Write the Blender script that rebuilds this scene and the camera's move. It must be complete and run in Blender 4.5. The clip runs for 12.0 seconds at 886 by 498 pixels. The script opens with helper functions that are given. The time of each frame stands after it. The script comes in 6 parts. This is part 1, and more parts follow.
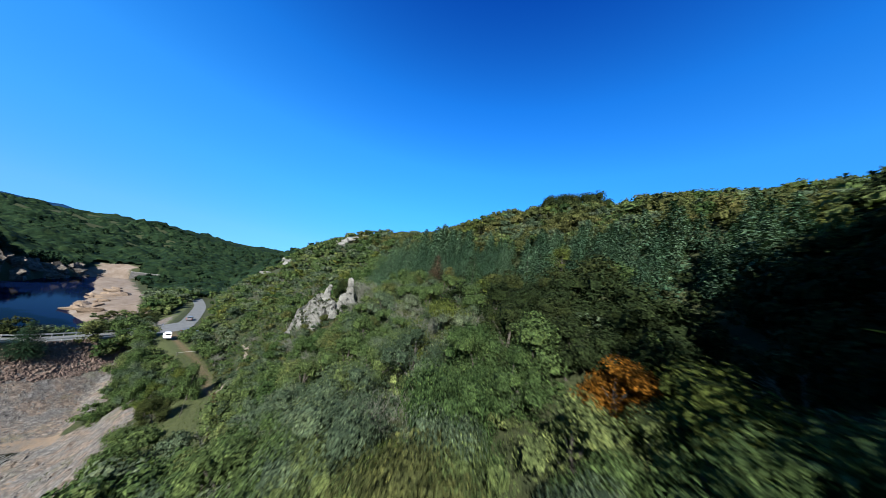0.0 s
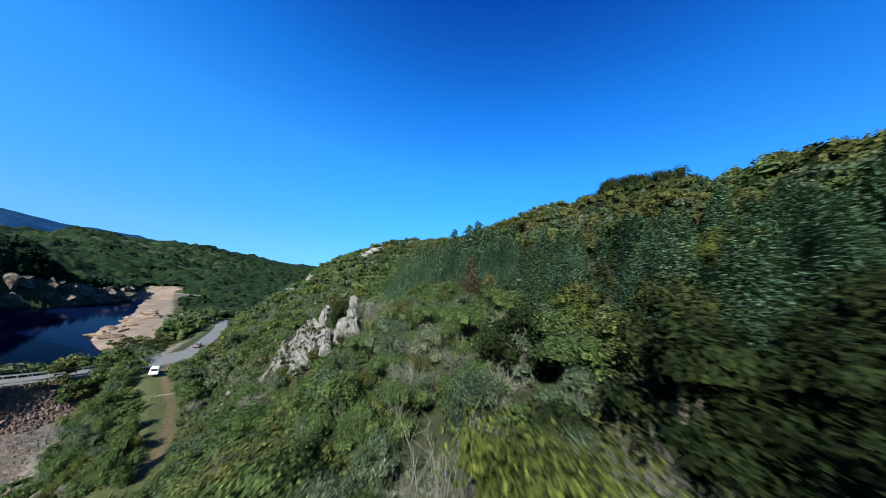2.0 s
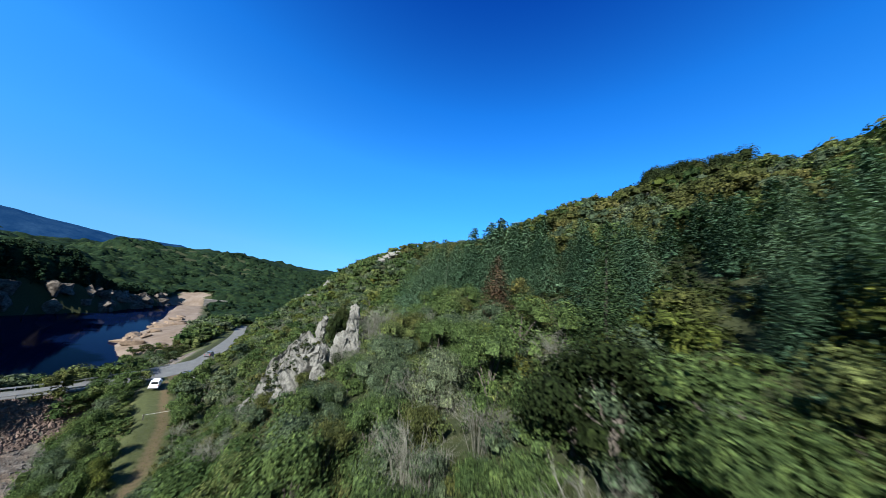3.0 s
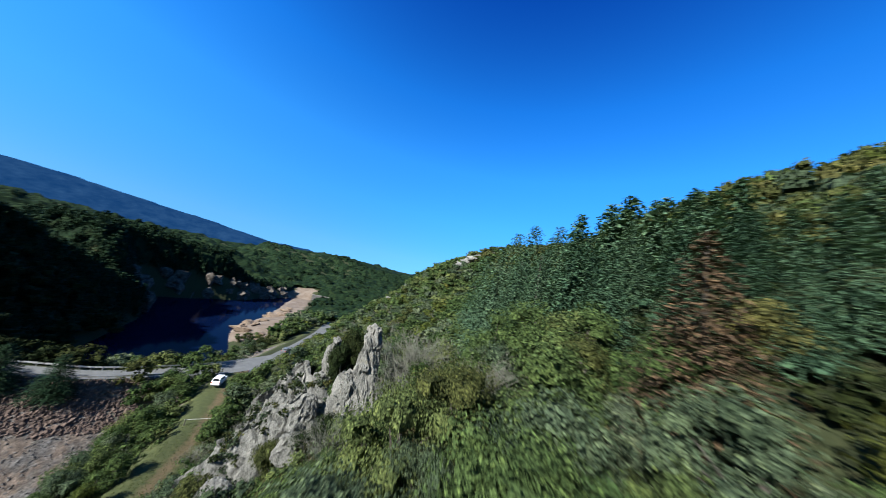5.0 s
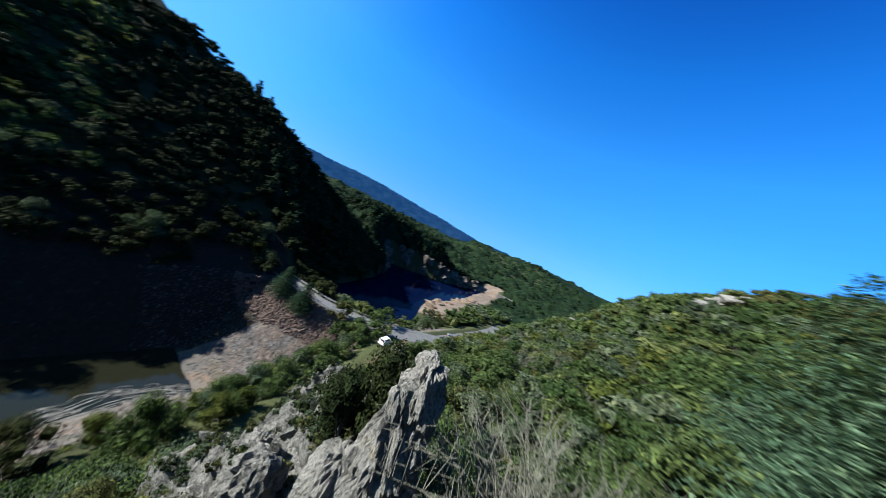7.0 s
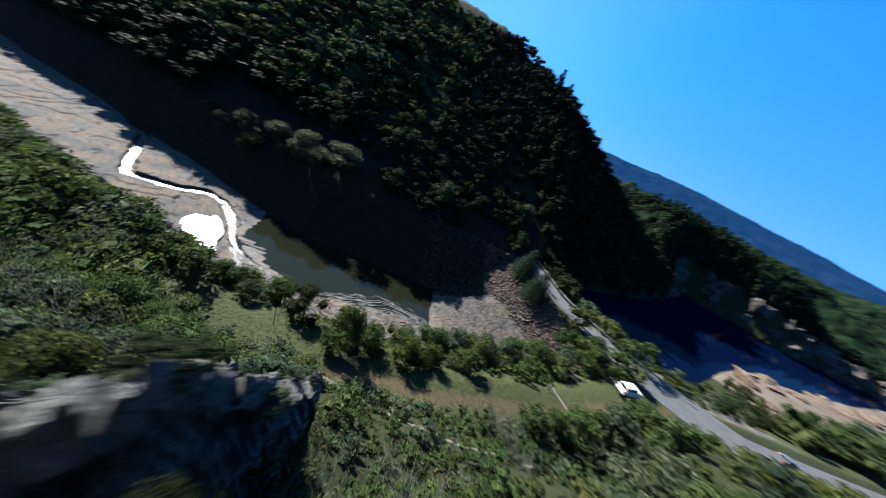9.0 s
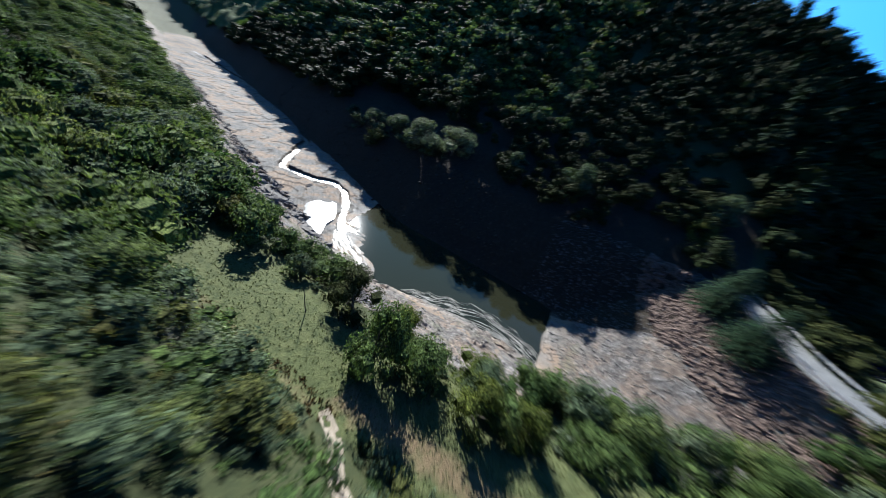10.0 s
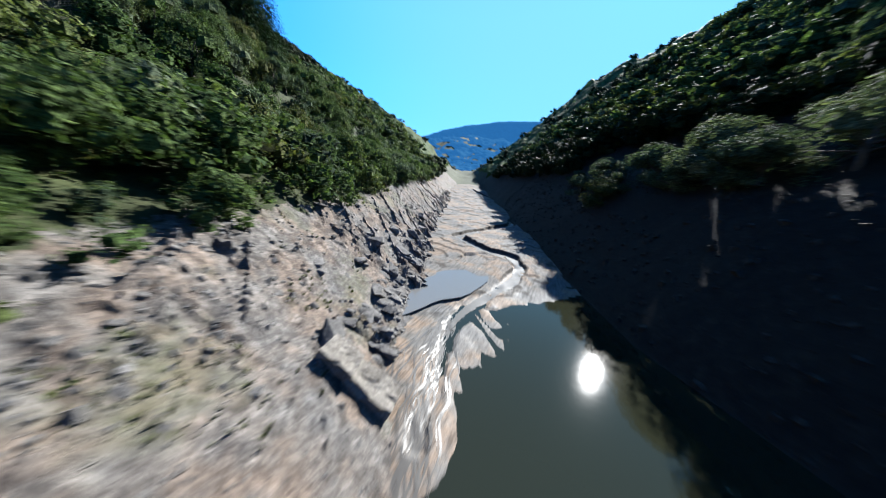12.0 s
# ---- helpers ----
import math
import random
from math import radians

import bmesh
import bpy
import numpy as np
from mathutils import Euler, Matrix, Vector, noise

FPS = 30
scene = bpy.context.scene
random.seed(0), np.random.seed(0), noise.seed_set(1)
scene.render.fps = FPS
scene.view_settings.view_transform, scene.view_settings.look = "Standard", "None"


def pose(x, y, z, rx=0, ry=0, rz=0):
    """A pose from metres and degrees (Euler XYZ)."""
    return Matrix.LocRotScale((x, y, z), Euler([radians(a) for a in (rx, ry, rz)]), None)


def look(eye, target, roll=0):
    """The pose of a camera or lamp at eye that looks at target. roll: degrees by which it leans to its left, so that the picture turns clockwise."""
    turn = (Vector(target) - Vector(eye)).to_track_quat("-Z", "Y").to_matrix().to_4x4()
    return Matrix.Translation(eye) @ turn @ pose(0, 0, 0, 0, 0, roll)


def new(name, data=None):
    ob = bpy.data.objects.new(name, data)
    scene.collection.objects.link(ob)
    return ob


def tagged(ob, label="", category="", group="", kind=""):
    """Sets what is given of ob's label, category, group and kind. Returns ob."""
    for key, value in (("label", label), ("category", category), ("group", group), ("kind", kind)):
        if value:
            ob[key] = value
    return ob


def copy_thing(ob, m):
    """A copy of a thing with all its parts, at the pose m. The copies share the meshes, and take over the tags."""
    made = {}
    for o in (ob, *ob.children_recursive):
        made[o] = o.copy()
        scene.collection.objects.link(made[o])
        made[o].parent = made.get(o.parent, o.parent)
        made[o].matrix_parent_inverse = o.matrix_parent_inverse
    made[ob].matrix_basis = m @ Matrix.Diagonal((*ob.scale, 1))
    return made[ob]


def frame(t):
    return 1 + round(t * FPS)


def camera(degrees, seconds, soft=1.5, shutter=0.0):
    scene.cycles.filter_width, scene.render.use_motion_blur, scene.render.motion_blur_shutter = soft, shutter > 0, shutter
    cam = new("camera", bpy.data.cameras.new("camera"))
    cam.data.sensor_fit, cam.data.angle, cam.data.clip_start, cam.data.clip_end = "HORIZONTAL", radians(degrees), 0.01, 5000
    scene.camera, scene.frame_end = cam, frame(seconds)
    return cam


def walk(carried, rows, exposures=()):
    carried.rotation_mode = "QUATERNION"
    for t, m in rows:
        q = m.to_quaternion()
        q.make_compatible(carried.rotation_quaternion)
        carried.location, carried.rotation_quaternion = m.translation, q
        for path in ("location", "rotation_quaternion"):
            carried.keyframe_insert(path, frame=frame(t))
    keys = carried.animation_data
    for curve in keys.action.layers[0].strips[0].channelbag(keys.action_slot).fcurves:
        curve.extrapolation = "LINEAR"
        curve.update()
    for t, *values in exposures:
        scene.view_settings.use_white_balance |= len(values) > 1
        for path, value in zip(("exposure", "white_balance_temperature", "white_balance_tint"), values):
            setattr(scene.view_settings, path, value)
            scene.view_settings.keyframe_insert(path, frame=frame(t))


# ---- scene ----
from mathutils.bvhtree import BVHTree

cam = camera(117.56, 12.0, soft=0.7, shutter=0.55)
ROWS = [
    (0, 0.00, -0.00, 50.00, 99.87, -9.20, -1.58),
    (0.5, 0.36, 5.34, 50.76, 100.02, -8.70, 0.44),
    (1, 0.26, 10.74, 51.25, 100.33, -8.15, 2.16),
    (1.5, -0.15, 16.08, 51.62, 100.56, -7.71, 3.78),
    (2, -0.58, 21.26, 51.97, 100.84, -7.36, 5.52),
    (2.5, -0.86, 26.02, 52.36, 101.06, -7.25, 7.64),
    (3, -1.20, 30.56, 52.76, 101.33, -7.38, 9.96),
    (5, -5.18, 50.84, 54.59, 99.87, -11.56, 27.75),
    (5.5, -7.07, 55.55, 54.81, 98.58, -14.43, 35.50),
    (6, -9.39, 60.00, 54.78, 96.60, -18.18, 44.93),
    (6.5, -12.12, 63.75, 54.45, 93.15, -21.86, 56.36),
    (8.5, -23.90, 72.50, 52.05, 67.78, -27.95, 115.17),
    (9, -28.82, 72.88, 49.78, 61.52, -24.54, 130.79),
    (9.5, -34.39, 71.84, 46.40, 57.67, -20.24, 143.74),
    (10, -40.51, 68.75, 41.37, 55.54, -15.01, 157.08),
    (10.5, -46.35, 63.33, 35.35, 56.11, -10.61, 170.14),
    (11, -50.85, 56.62, 29.42, 60.71, -6.74, 184.96),
    (11.5, -53.38, 49.42, 24.87, 68.19, -4.99, 197.35),
    (12, -53.98, 41.48, 21.82, 75.18, -3.33, 205.17),
]
walk(cam, [(t, pose(x, y, z, rx, ry, rz)) for t, x, y, z, rx, ry, rz in ROWS], exposures=[(0.0, 1.85, 6500, 10), (8.5, 1.85, 6450, 10), (9.2, 1.9, 6300, 10), (10.4, 2.3, 6200, 10), (12.0, 2.3, 6270, 10)])

# ---- light ----
SUN = Vector((-0.142, -0.829, 0.542)).normalized()
sun_data = bpy.data.lights.new("sun", "SUN")
sun_data.energy, sun_data.angle, sun_data.color = 4.8, radians(0.53), (1.0, 0.985, 0.95)
sun = new("sun", sun_data)
sun.matrix_world = look(SUN * 500, (0, 0, 0))
world = bpy.data.worlds.new("sky")
scene.world = world
world.use_nodes = True
wn = world.node_tree
sky = wn.nodes.new("ShaderNodeTexSky")
sky.sky_type, sky.sun_disc = "NISHITA", False
sky.sun_elevation, sky.sun_rotation = math.asin(SUN.z), math.atan2(SUN.x, SUN.y)
sky.altitude, sky.air_density, sky.dust_density, sky.ozone_density = 900, 0.9, 0.15, 4.0
# the clear autumn sky deepens towards the zenith
way_up = wn.nodes.new("ShaderNodeSeparateXYZ")
wn.links.new(wn.nodes.new("ShaderNodeTexCoord").outputs["Generated"], way_up.inputs[0])
deep = wn.nodes.new("ShaderNodeValToRGB")
SKY_DEPTH = [(0.0, (0.075, 0.185, 0.39)), (0.105, (0.135, 0.30, 0.46)), (0.276, (0.13, 0.47, 0.69)), (0.438, (0.115, 0.56, 0.86)), (0.616, (0.05, 0.46, 0.88)), (0.81, (0.014, 0.21, 0.62)), (1.0, (0.006, 0.1, 0.33))]
while len(deep.color_ramp.elements) < len(SKY_DEPTH):
    deep.color_ramp.elements.new(0.5)
for stop, (at, col) in zip(deep.color_ramp.elements, SKY_DEPTH):
    stop.position, stop.color = at, (*col, 1)
wn.links.new(way_up.outputs["Z"], deep.inputs[0])
tint = wn.nodes.new("ShaderNodeMix")
tint.data_type, tint.blend_type = "RGBA", "MULTIPLY"
tint.inputs[0].default_value = 1.0
wn.links.new(sky.outputs[0], tint.inputs[6])
wn.links.new(deep.outputs[0], tint.inputs[7])
# and pales round the sun
toward = wn.nodes.new("ShaderNodeVectorMath")
toward.operation = "DOT_PRODUCT"
toward.inputs[1].default_value = SUN
wn.links.new(way_up.inputs[0].links[0].from_socket, toward.inputs[0])
glow = wn.nodes.new("ShaderNodeMapRange")
glow.interpolation_type = "SMOOTHSTEP"
glow.inputs["From Min"].default_value, glow.inputs["From Max"].default_value = 0.4, 1.0
glow.inputs["To Max"].default_value = 0.85
wn.links.new(toward.outputs["Value"], glow.inputs["Value"])
pale = wn.nodes.new("ShaderNodeMix")
pale.data_type = "RGBA"
pale.inputs[7].default_value = (0.55, 1.38, 1.95, 1)
wn.links.new(glow.outputs[0], pale.inputs[0])
wn.links.new(tint.outputs[2], pale.inputs[6])
wn.links.new(pale.outputs[2], wn.nodes["Background"].inputs["Color"])
wn.nodes["Background"].inputs["Strength"].default_value = 0.116

# ---- materials ----
def material(name, rough=0.8, spec=0.3):
    m = bpy.data.materials.new(name)
    m.use_nodes = True
    p = m.node_tree.nodes["Principled BSDF"]
    p.inputs["Roughness"].default_value = rough
    p.inputs["Specular IOR Level"].default_value = spec
    return m, m.node_tree.nodes, m.node_tree.links, p


def ramp(nt, fac, stops):
    r = nt.nodes.new("ShaderNodeValToRGB")
    while len(r.color_ramp.elements) < len(stops):
        r.color_ramp.elements.new(0.5)
    for e, (at, col) in zip(r.color_ramp.elements, stops):
        e.position, e.color = at, (*col, 1)
    nt.links.new(fac, r.inputs[0])
    return r.outputs[0]


def noise_tex(nt, scale, detail=5.0, rough=0.6, stretch=None):
    co = nt.nodes.new("ShaderNodeNewGeometry").outputs["Position"]
    if stretch:
        mp = nt.nodes.new("ShaderNodeMapping")
        mp.inputs["Scale"].default_value = stretch[0]
        mp.inputs["Rotation"].default_value = [radians(a) for a in stretch[1]]
        nt.links.new(co, mp.inputs["Vector"])
        co = mp.outputs[0]
    n = nt.nodes.new("ShaderNodeTexNoise")
    n.inputs["Scale"].default_value, n.inputs["Detail"].default_value, n.inputs["Roughness"].default_value = scale, detail, rough
    nt.links.new(co, n.inputs["Vector"])
    return n.outputs["Fac"]


def mix_col(nt, fac, a, b, mode="MIX"):
    mx = nt.nodes.new("ShaderNodeMix")
    mx.data_type, mx.blend_type = "RGBA", mode
    for k, v in ((0, fac), (6, a), (7, b)):
        if isinstance(v, (int, float)):
            mx.inputs[k].default_value = v
        elif isinstance(v, tuple):
            mx.inputs[k].default_value = (*v, 1)
        else:
            nt.links.new(v, mx.inputs[k])
    return mx.outputs[2]


def attr(nt, name):
    a = nt.nodes.new("ShaderNodeAttribute")
    a.attribute_name = name
    return a.outputs["Fac"]


def bump(nt, p, height, strength=0.5, dist=0.1):
    b = nt.nodes.new("ShaderNodeBump")
    b.inputs["Strength"].default_value, b.inputs["Distance"].default_value = strength, dist
    nt.links.new(height, b.inputs["Height"])
    nt.links.new(b.outputs[0], p.inputs["Normal"])


def math_node(nt, op, a, b):
    n = nt.nodes.new("ShaderNodeMath")
    n.operation = op
    for k, v in ((0, a), (1, b)):
        if isinstance(v, (int, float)):
            n.inputs[k].default_value = v
        else:
            nt.links.new(v, n.inputs[k])
    return n.outputs[0]


def speckled(name, stops, scale, rough=0.9, fine=6.0, strength=0.6, dist=0.08, stretch=None):
    """Two scales of variation: broad patches by the ramp, fine grain over it, and relief."""
    m, nodes, links, p = material(name, rough, 0.2)
    nt = m.node_tree
    broad = noise_tex(nt, scale, 6, 0.65, stretch)
    grain = noise_tex(nt, fine, 4, 0.7, stretch)
    col = ramp(nt, broad, stops)
    shade = ramp(nt, grain, [(0.25, (0.55, 0.55, 0.55)), (0.75, (1.35, 1.35, 1.35))])
    links.new(mix_col(nt, 1.0, col, shade, "MULTIPLY"), p.inputs["Base Color"])
    bump(nt, p, math_node(nt, "ADD", broad, grain), strength, dist)
    return m


def leafy(name, dark, mid, light, through_col=0.35, even=0.0, patch=1.5):
    """Foliage: colour by the tree's own tint and by each leaf, some light passing through."""
    m, nodes, links, p = material(name, 0.8, 0.04)
    nt = m.node_tree
    island = nt.nodes.new("ShaderNodeNewGeometry").outputs["Random Per Island"]
    own = nt.nodes.new("ShaderNodeObjectInfo").outputs["Random"]
    t = math_node(nt, "FRACT", math_node(nt, "ADD", attr(nt, "tint"), own), 0.0)
    base = ramp(nt, t, [(0.0, dark), (0.35, mid), (0.7, mid), (1.0, light)])
    low, high = 0.56 + 0.3 * even, 1.5 - 0.3 * even
    var = ramp(nt, island, [(0.0, (low, low + 0.04, low)), (0.6, (1.0, 1.0, 1.0)), (1.0, (high, high - 0.1, high - 0.3))])
    col = mix_col(nt, 1.0, base, var, "MULTIPLY")
    grain, clump = noise_tex(nt, 8.5, 3, 0.75), noise_tex(nt, patch, 3, 0.65)
    col = mix_col(nt, 1.0, col, ramp(nt, grain, [(0.37, (0.12, 0.12, 0.12)), (0.5, (0.78, 0.78, 0.78)), (0.66, (1.6, 1.56, 1.45))]), "MULTIPLY")
    col = mix_col(nt, 1.0, col, ramp(nt, clump, [(0.35, (0.6, 0.62, 0.6)), (0.65, (1.3, 1.26, 1.2))]), "MULTIPLY")
    links.new(col, p.inputs["Base Color"])
    bump(nt, p, grain, 0.8, 0.08)
    tr = nodes.new("ShaderNodeBsdfTranslucent")
    links.new(mix_col(nt, 1.0, col, (1.05, 1.15, 0.7), "MULTIPLY"), tr.inputs["Color"])
    mx = nodes.new("ShaderNodeMixShader")
    mx.inputs[0].default_value = through_col
    links.new(p.outputs[0], mx.inputs[1])
    links.new(tr.outputs[0], mx.inputs[2])
    links.new(mx.outputs[0], nodes["Material Output"].inputs["Surface"])
    return m


LEAF = leafy("leaf_green", (0.032, 0.06, 0.022), (0.055, 0.088, 0.033), (0.096, 0.12, 0.048), 0.3)
LEAF_GREY = leafy("leaf_grey_green", (0.041, 0.064, 0.04), (0.061, 0.089, 0.056), (0.098, 0.124, 0.083), 0.3)
LEAF_YELLOW = leafy("leaf_yellow_green", (0.046, 0.066, 0.018), (0.062, 0.08, 0.021), (0.088, 0.097, 0.027), 0.3)
LEAF_ORANGE = leafy("leaf_orange", (0.131, 0.059, 0.009), (0.178, 0.078, 0.012), (0.202, 0.112, 0.019))
LEAF_BROWN = leafy("leaf_brown_olive", (0.047, 0.058, 0.022), (0.06, 0.071, 0.027), (0.087, 0.088, 0.034), 0.3)
# far woods: the dimness and haze of distance put into the leaf colour
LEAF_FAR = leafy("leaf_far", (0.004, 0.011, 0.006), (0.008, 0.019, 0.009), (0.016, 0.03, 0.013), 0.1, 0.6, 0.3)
NEEDLE = leafy("spruce_needles", (0.026, 0.056, 0.036), (0.044, 0.088, 0.056), (0.07, 0.122, 0.079), 0.2, 0.2)
# darker leaf copy that puts shade into the green; dark evergreens share it
LEAF_DARK = leafy("leaf_dark_and_shaded", (0.010, 0.017, 0.006), (0.014, 0.023, 0.009), (0.025, 0.032, 0.011), 0.08, 0.7)
# haze at the gorge's end, mixed into the green as extra blue
LEAF_GORGE = leafy("leaf_hazy_gorge", (0.012, 0.03, 0.024), (0.02, 0.043, 0.034), (0.032, 0.058, 0.042), 0.2, 1.0, 0.1)
# dark conifers; on the shaded slopes their colour also carries the shade
NEEDLE_DARK = leafy("dark_conifer_needles", (0.008, 0.02, 0.011), (0.013, 0.03, 0.016), (0.022, 0.042, 0.022), 0.05, 0.5)
# darker copy of the spruce needles: shade put into the nearest trees' colour
NEEDLE_SHADED = leafy("shaded_spruce_needles", (0.012, 0.03, 0.014), (0.02, 0.045, 0.02), (0.034, 0.062, 0.028), 0.12, 0.2)
NEEDLE_DEAD = leafy("dead_needles", (0.05, 0.036, 0.024), (0.068, 0.048, 0.032), (0.09, 0.062, 0.042), 0.1)
TWIG = speckled("pale_dead_wood", [(0.3, (0.056, 0.058, 0.044)), (0.7, (0.115, 0.115, 0.092))], 3, 0.9, 20)
BARK = speckled("bark", [(0.3, (0.032, 0.027, 0.022)), (0.7, (0.083, 0.074, 0.063))], 2, 0.95, 14)


def rock_material():
    """Pale schist: broad grey patches, lichen, dark open joints at two sizes."""
    m, nodes, links, p = material("pale_schist", 0.92, 0.15)
    nt = m.node_tree
    broad, mid, fine = noise_tex(nt, 0.6, 6, 0.65), noise_tex(nt, 2.4, 6, 0.7, ((1, 1, 0.55), (20, 40, 15))), noise_tex(nt, 11.0, 4, 0.75)
    col = ramp(nt, broad, [(0.3, (0.075, 0.077, 0.068)), (0.45, (0.128, 0.128, 0.116)), (0.6, (0.172, 0.17, 0.154)), (0.8, (0.215, 0.206, 0.182))])
    col = mix_col(nt, ramp(nt, mid, [(0.3, (1, 1, 1)), (0.43, (0, 0, 0))]), col, (0.058, 0.056, 0.048))
    col = mix_col(nt, ramp(nt, noise_tex(nt, 1.1, 5, 0.7), [(0.62, (0, 0, 0)), (0.72, (0.6, 0.6, 0.6))]), col, (0.128, 0.109, 0.058))
    col = mix_col(nt, 1.0, col, ramp(nt, fine, [(0.33, (0.3, 0.3, 0.3)), (0.5, (0.95, 0.95, 0.95)), (0.7, (1.45, 1.45, 1.45))]), "MULTIPLY")
    co = nodes.new("ShaderNodeNewGeometry").outputs["Position"]
    mp = nodes.new("ShaderNodeMapping")
    mp.inputs["Scale"].default_value, mp.inputs["Rotation"].default_value = (1.6, 1.6, 0.7), (0.4, 0.5, 0.2)
    links.new(co, mp.inputs["Vector"])
    vo = nodes.new("ShaderNodeTexVoronoi")
    vo.feature = "DISTANCE_TO_EDGE"
    vo.inputs["Scale"].default_value = 1.3
    links.new(mp.outputs[0], vo.inputs["Vector"])
    joint = ramp(nt, vo.outputs["Distance"], [(0.0, (0.25, 0.25, 0.25)), (0.05, (1, 1, 1))])
    links.new(mix_col(nt, 0.25, col, joint, "MULTIPLY"), p.inputs["Base Color"])
    rel = math_node(nt, "ADD", math_node(nt, "ADD", mid, math_node(nt, "MULTIPLY", fine, 0.5)), math_node(nt, "MULTIPLY", joint, 0.12))
    bump(nt, p, rel, 1.0, 0.25)
    return m


ROCK = rock_material()
STONE = speckled("bank_stone", [(0.3, (0.038, 0.036, 0.034)), (0.55, (0.088, 0.084, 0.079)), (0.8, (0.15, 0.144, 0.136))], 1.2, 0.9, 7, 0.8, 0.1)
RED_STONE = speckled("reddish_rubble", [(0.3, (0.045, 0.033, 0.027)), (0.55, (0.088, 0.063, 0.051)), (0.8, (0.125, 0.096, 0.08))], 1.4, 0.9, 8, 0.7, 0.1)
TAN_ROCK = speckled("tan_shore_rock", [(0.3, (0.076, 0.054, 0.037)), (0.55, (0.140, 0.104, 0.075)), (0.8, (0.178, 0.145, 0.112))], 0.12, 0.9, 1.5, 0.8, 0.5)
ASPHALT = speckled("pale_asphalt", [(0.3, (0.071, 0.074, 0.074)), (0.7, (0.109, 0.112, 0.110))], 0.6, 0.85, 25, 0.2, 0.01)
CONCRETE = speckled("grey_concrete", [(0.3, (0.134, 0.134, 0.130)), (0.7, (0.193, 0.188, 0.179))], 0.6, 0.85, 9, 0.3, 0.02)


def ground_material():
    m, nodes, links, p = material("ground_cover", 0.93, 0.15)
    nt = m.node_tree
    n1, n2, n3 = noise_tex(nt, 0.14, 6, 0.65), noise_tex(nt, 1.3, 6, 0.7), noise_tex(nt, 9.0, 4, 0.7)
    wood = ramp(nt, n2, [(0.3, (0.014, 0.02, 0.008)), (0.55, (0.022, 0.027, 0.01)), (0.75, (0.036, 0.036, 0.016))])
    grass = ramp(nt, n2, [(0.25, (0.021, 0.029, 0.011)), (0.5, (0.031, 0.039, 0.015)), (0.75, (0.045, 0.051, 0.021))])
    mown = ramp(nt, math_node(nt, "ADD", attr(nt, "mown"), math_node(nt, "MULTIPLY", n1, 0.5)), [(0.3, (0.75, 0.8, 0.75)), (0.75, (1.2, 1.15, 1.1))])
    grass = mix_col(nt, 1.0, grass, mown, "MULTIPLY")
    straw = ramp(nt, math_node(nt, "ADD", attr(nt, "straw"), math_node(nt, "SUBTRACT", n2, 0.5)), [(0.3, (0, 0, 0)), (0.75, (0.85, 0.85, 0.85))])
    grass = mix_col(nt, straw, grass, (0.08, 0.056, 0.033))
    bare = ramp(nt, n2, [(0.3, (0.04, 0.035, 0.031)), (0.5, (0.085, 0.075, 0.066)), (0.7, (0.136, 0.122, 0.108))])
    for scale, low, high in ((2.6, 0.6, 1.3), (7.5, 0.55, 1.4)):
        pos = nodes.new("ShaderNodeNewGeometry").outputs["Position"]
        cell = nodes.new("ShaderNodeTexVoronoi")
        cell.inputs["Scale"].default_value = scale
        links.new(pos, cell.inputs["Vector"])
        tone = ramp(nt, cell.outputs["Color"], [(0.1, (low, low, low)), (0.9, (high, high, high))])
        bare = mix_col(nt, 0.8, bare, tone, "MULTIPLY")
    hue = ramp(nt, noise_tex(nt, 0.33, 4, 0.6), [(0.36, (0.88, 0.95, 1.02)), (0.5, (0.95, 0.95, 0.95)), (0.6, (1.1, 0.97, 0.87)), (0.7, (1.03, 0.95, 0.9))])
    bare = mix_col(nt, 1.0, bare, hue, "MULTIPLY")
    green = ramp(nt, n1, [(0.55, (0, 0, 0)), (0.7, (1, 1, 1))])
    bare = mix_col(nt, math_node(nt, "MULTIPLY", green, 0.55), bare, (0.066, 0.072, 0.036))
    mud = ramp(nt, noise_tex(nt, 0.22, 5, 0.6, ((1, 1, 1), (0, 0, 35))), [(0.35, (0.066, 0.062, 0.056)), (0.5, (0.095, 0.083, 0.069)), (0.6, (0.13, 0.095, 0.066)), (0.75, (0.085, 0.08, 0.072))])
    tan = ramp(nt, n1, [(0.3, (0.077, 0.058, 0.042)), (0.5, (0.115, 0.09, 0.07)), (0.7, (0.14, 0.119, 0.099))])
    # the west bank's shade, put into its base colour as near-black earth
    bank_shade = ramp(nt, n2, [(0.3, (0.008, 0.006, 0.004)), (0.55, (0.015, 0.012, 0.008)), (0.75, (0.03, 0.024, 0.016))])
    edge = math_node(nt, "MULTIPLY", math_node(nt, "SUBTRACT", n2, 0.5), 0.9)
    col = wood
    for name, c in (("meadow", grass), ("bare", bare), ("tan", tan), ("mud", mud), ("bank_shade", bank_shade)):
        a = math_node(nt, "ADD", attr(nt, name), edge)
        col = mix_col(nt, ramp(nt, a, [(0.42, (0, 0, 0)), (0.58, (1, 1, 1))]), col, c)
    fine = ramp(nt, n3, [(0.25, (0.6, 0.6, 0.6)), (0.75, (1.35, 1.35, 1.35))])
    links.new(mix_col(nt, 1.0, col, fine, "MULTIPLY"), p.inputs["Base Color"])
    wet = ramp(nt, attr(nt, "wet"), [(0.3, (0.93, 0.93, 0.93)), (0.9, (0.3, 0.3, 0.3))])
    links.new(wet, p.inputs["Roughness"])
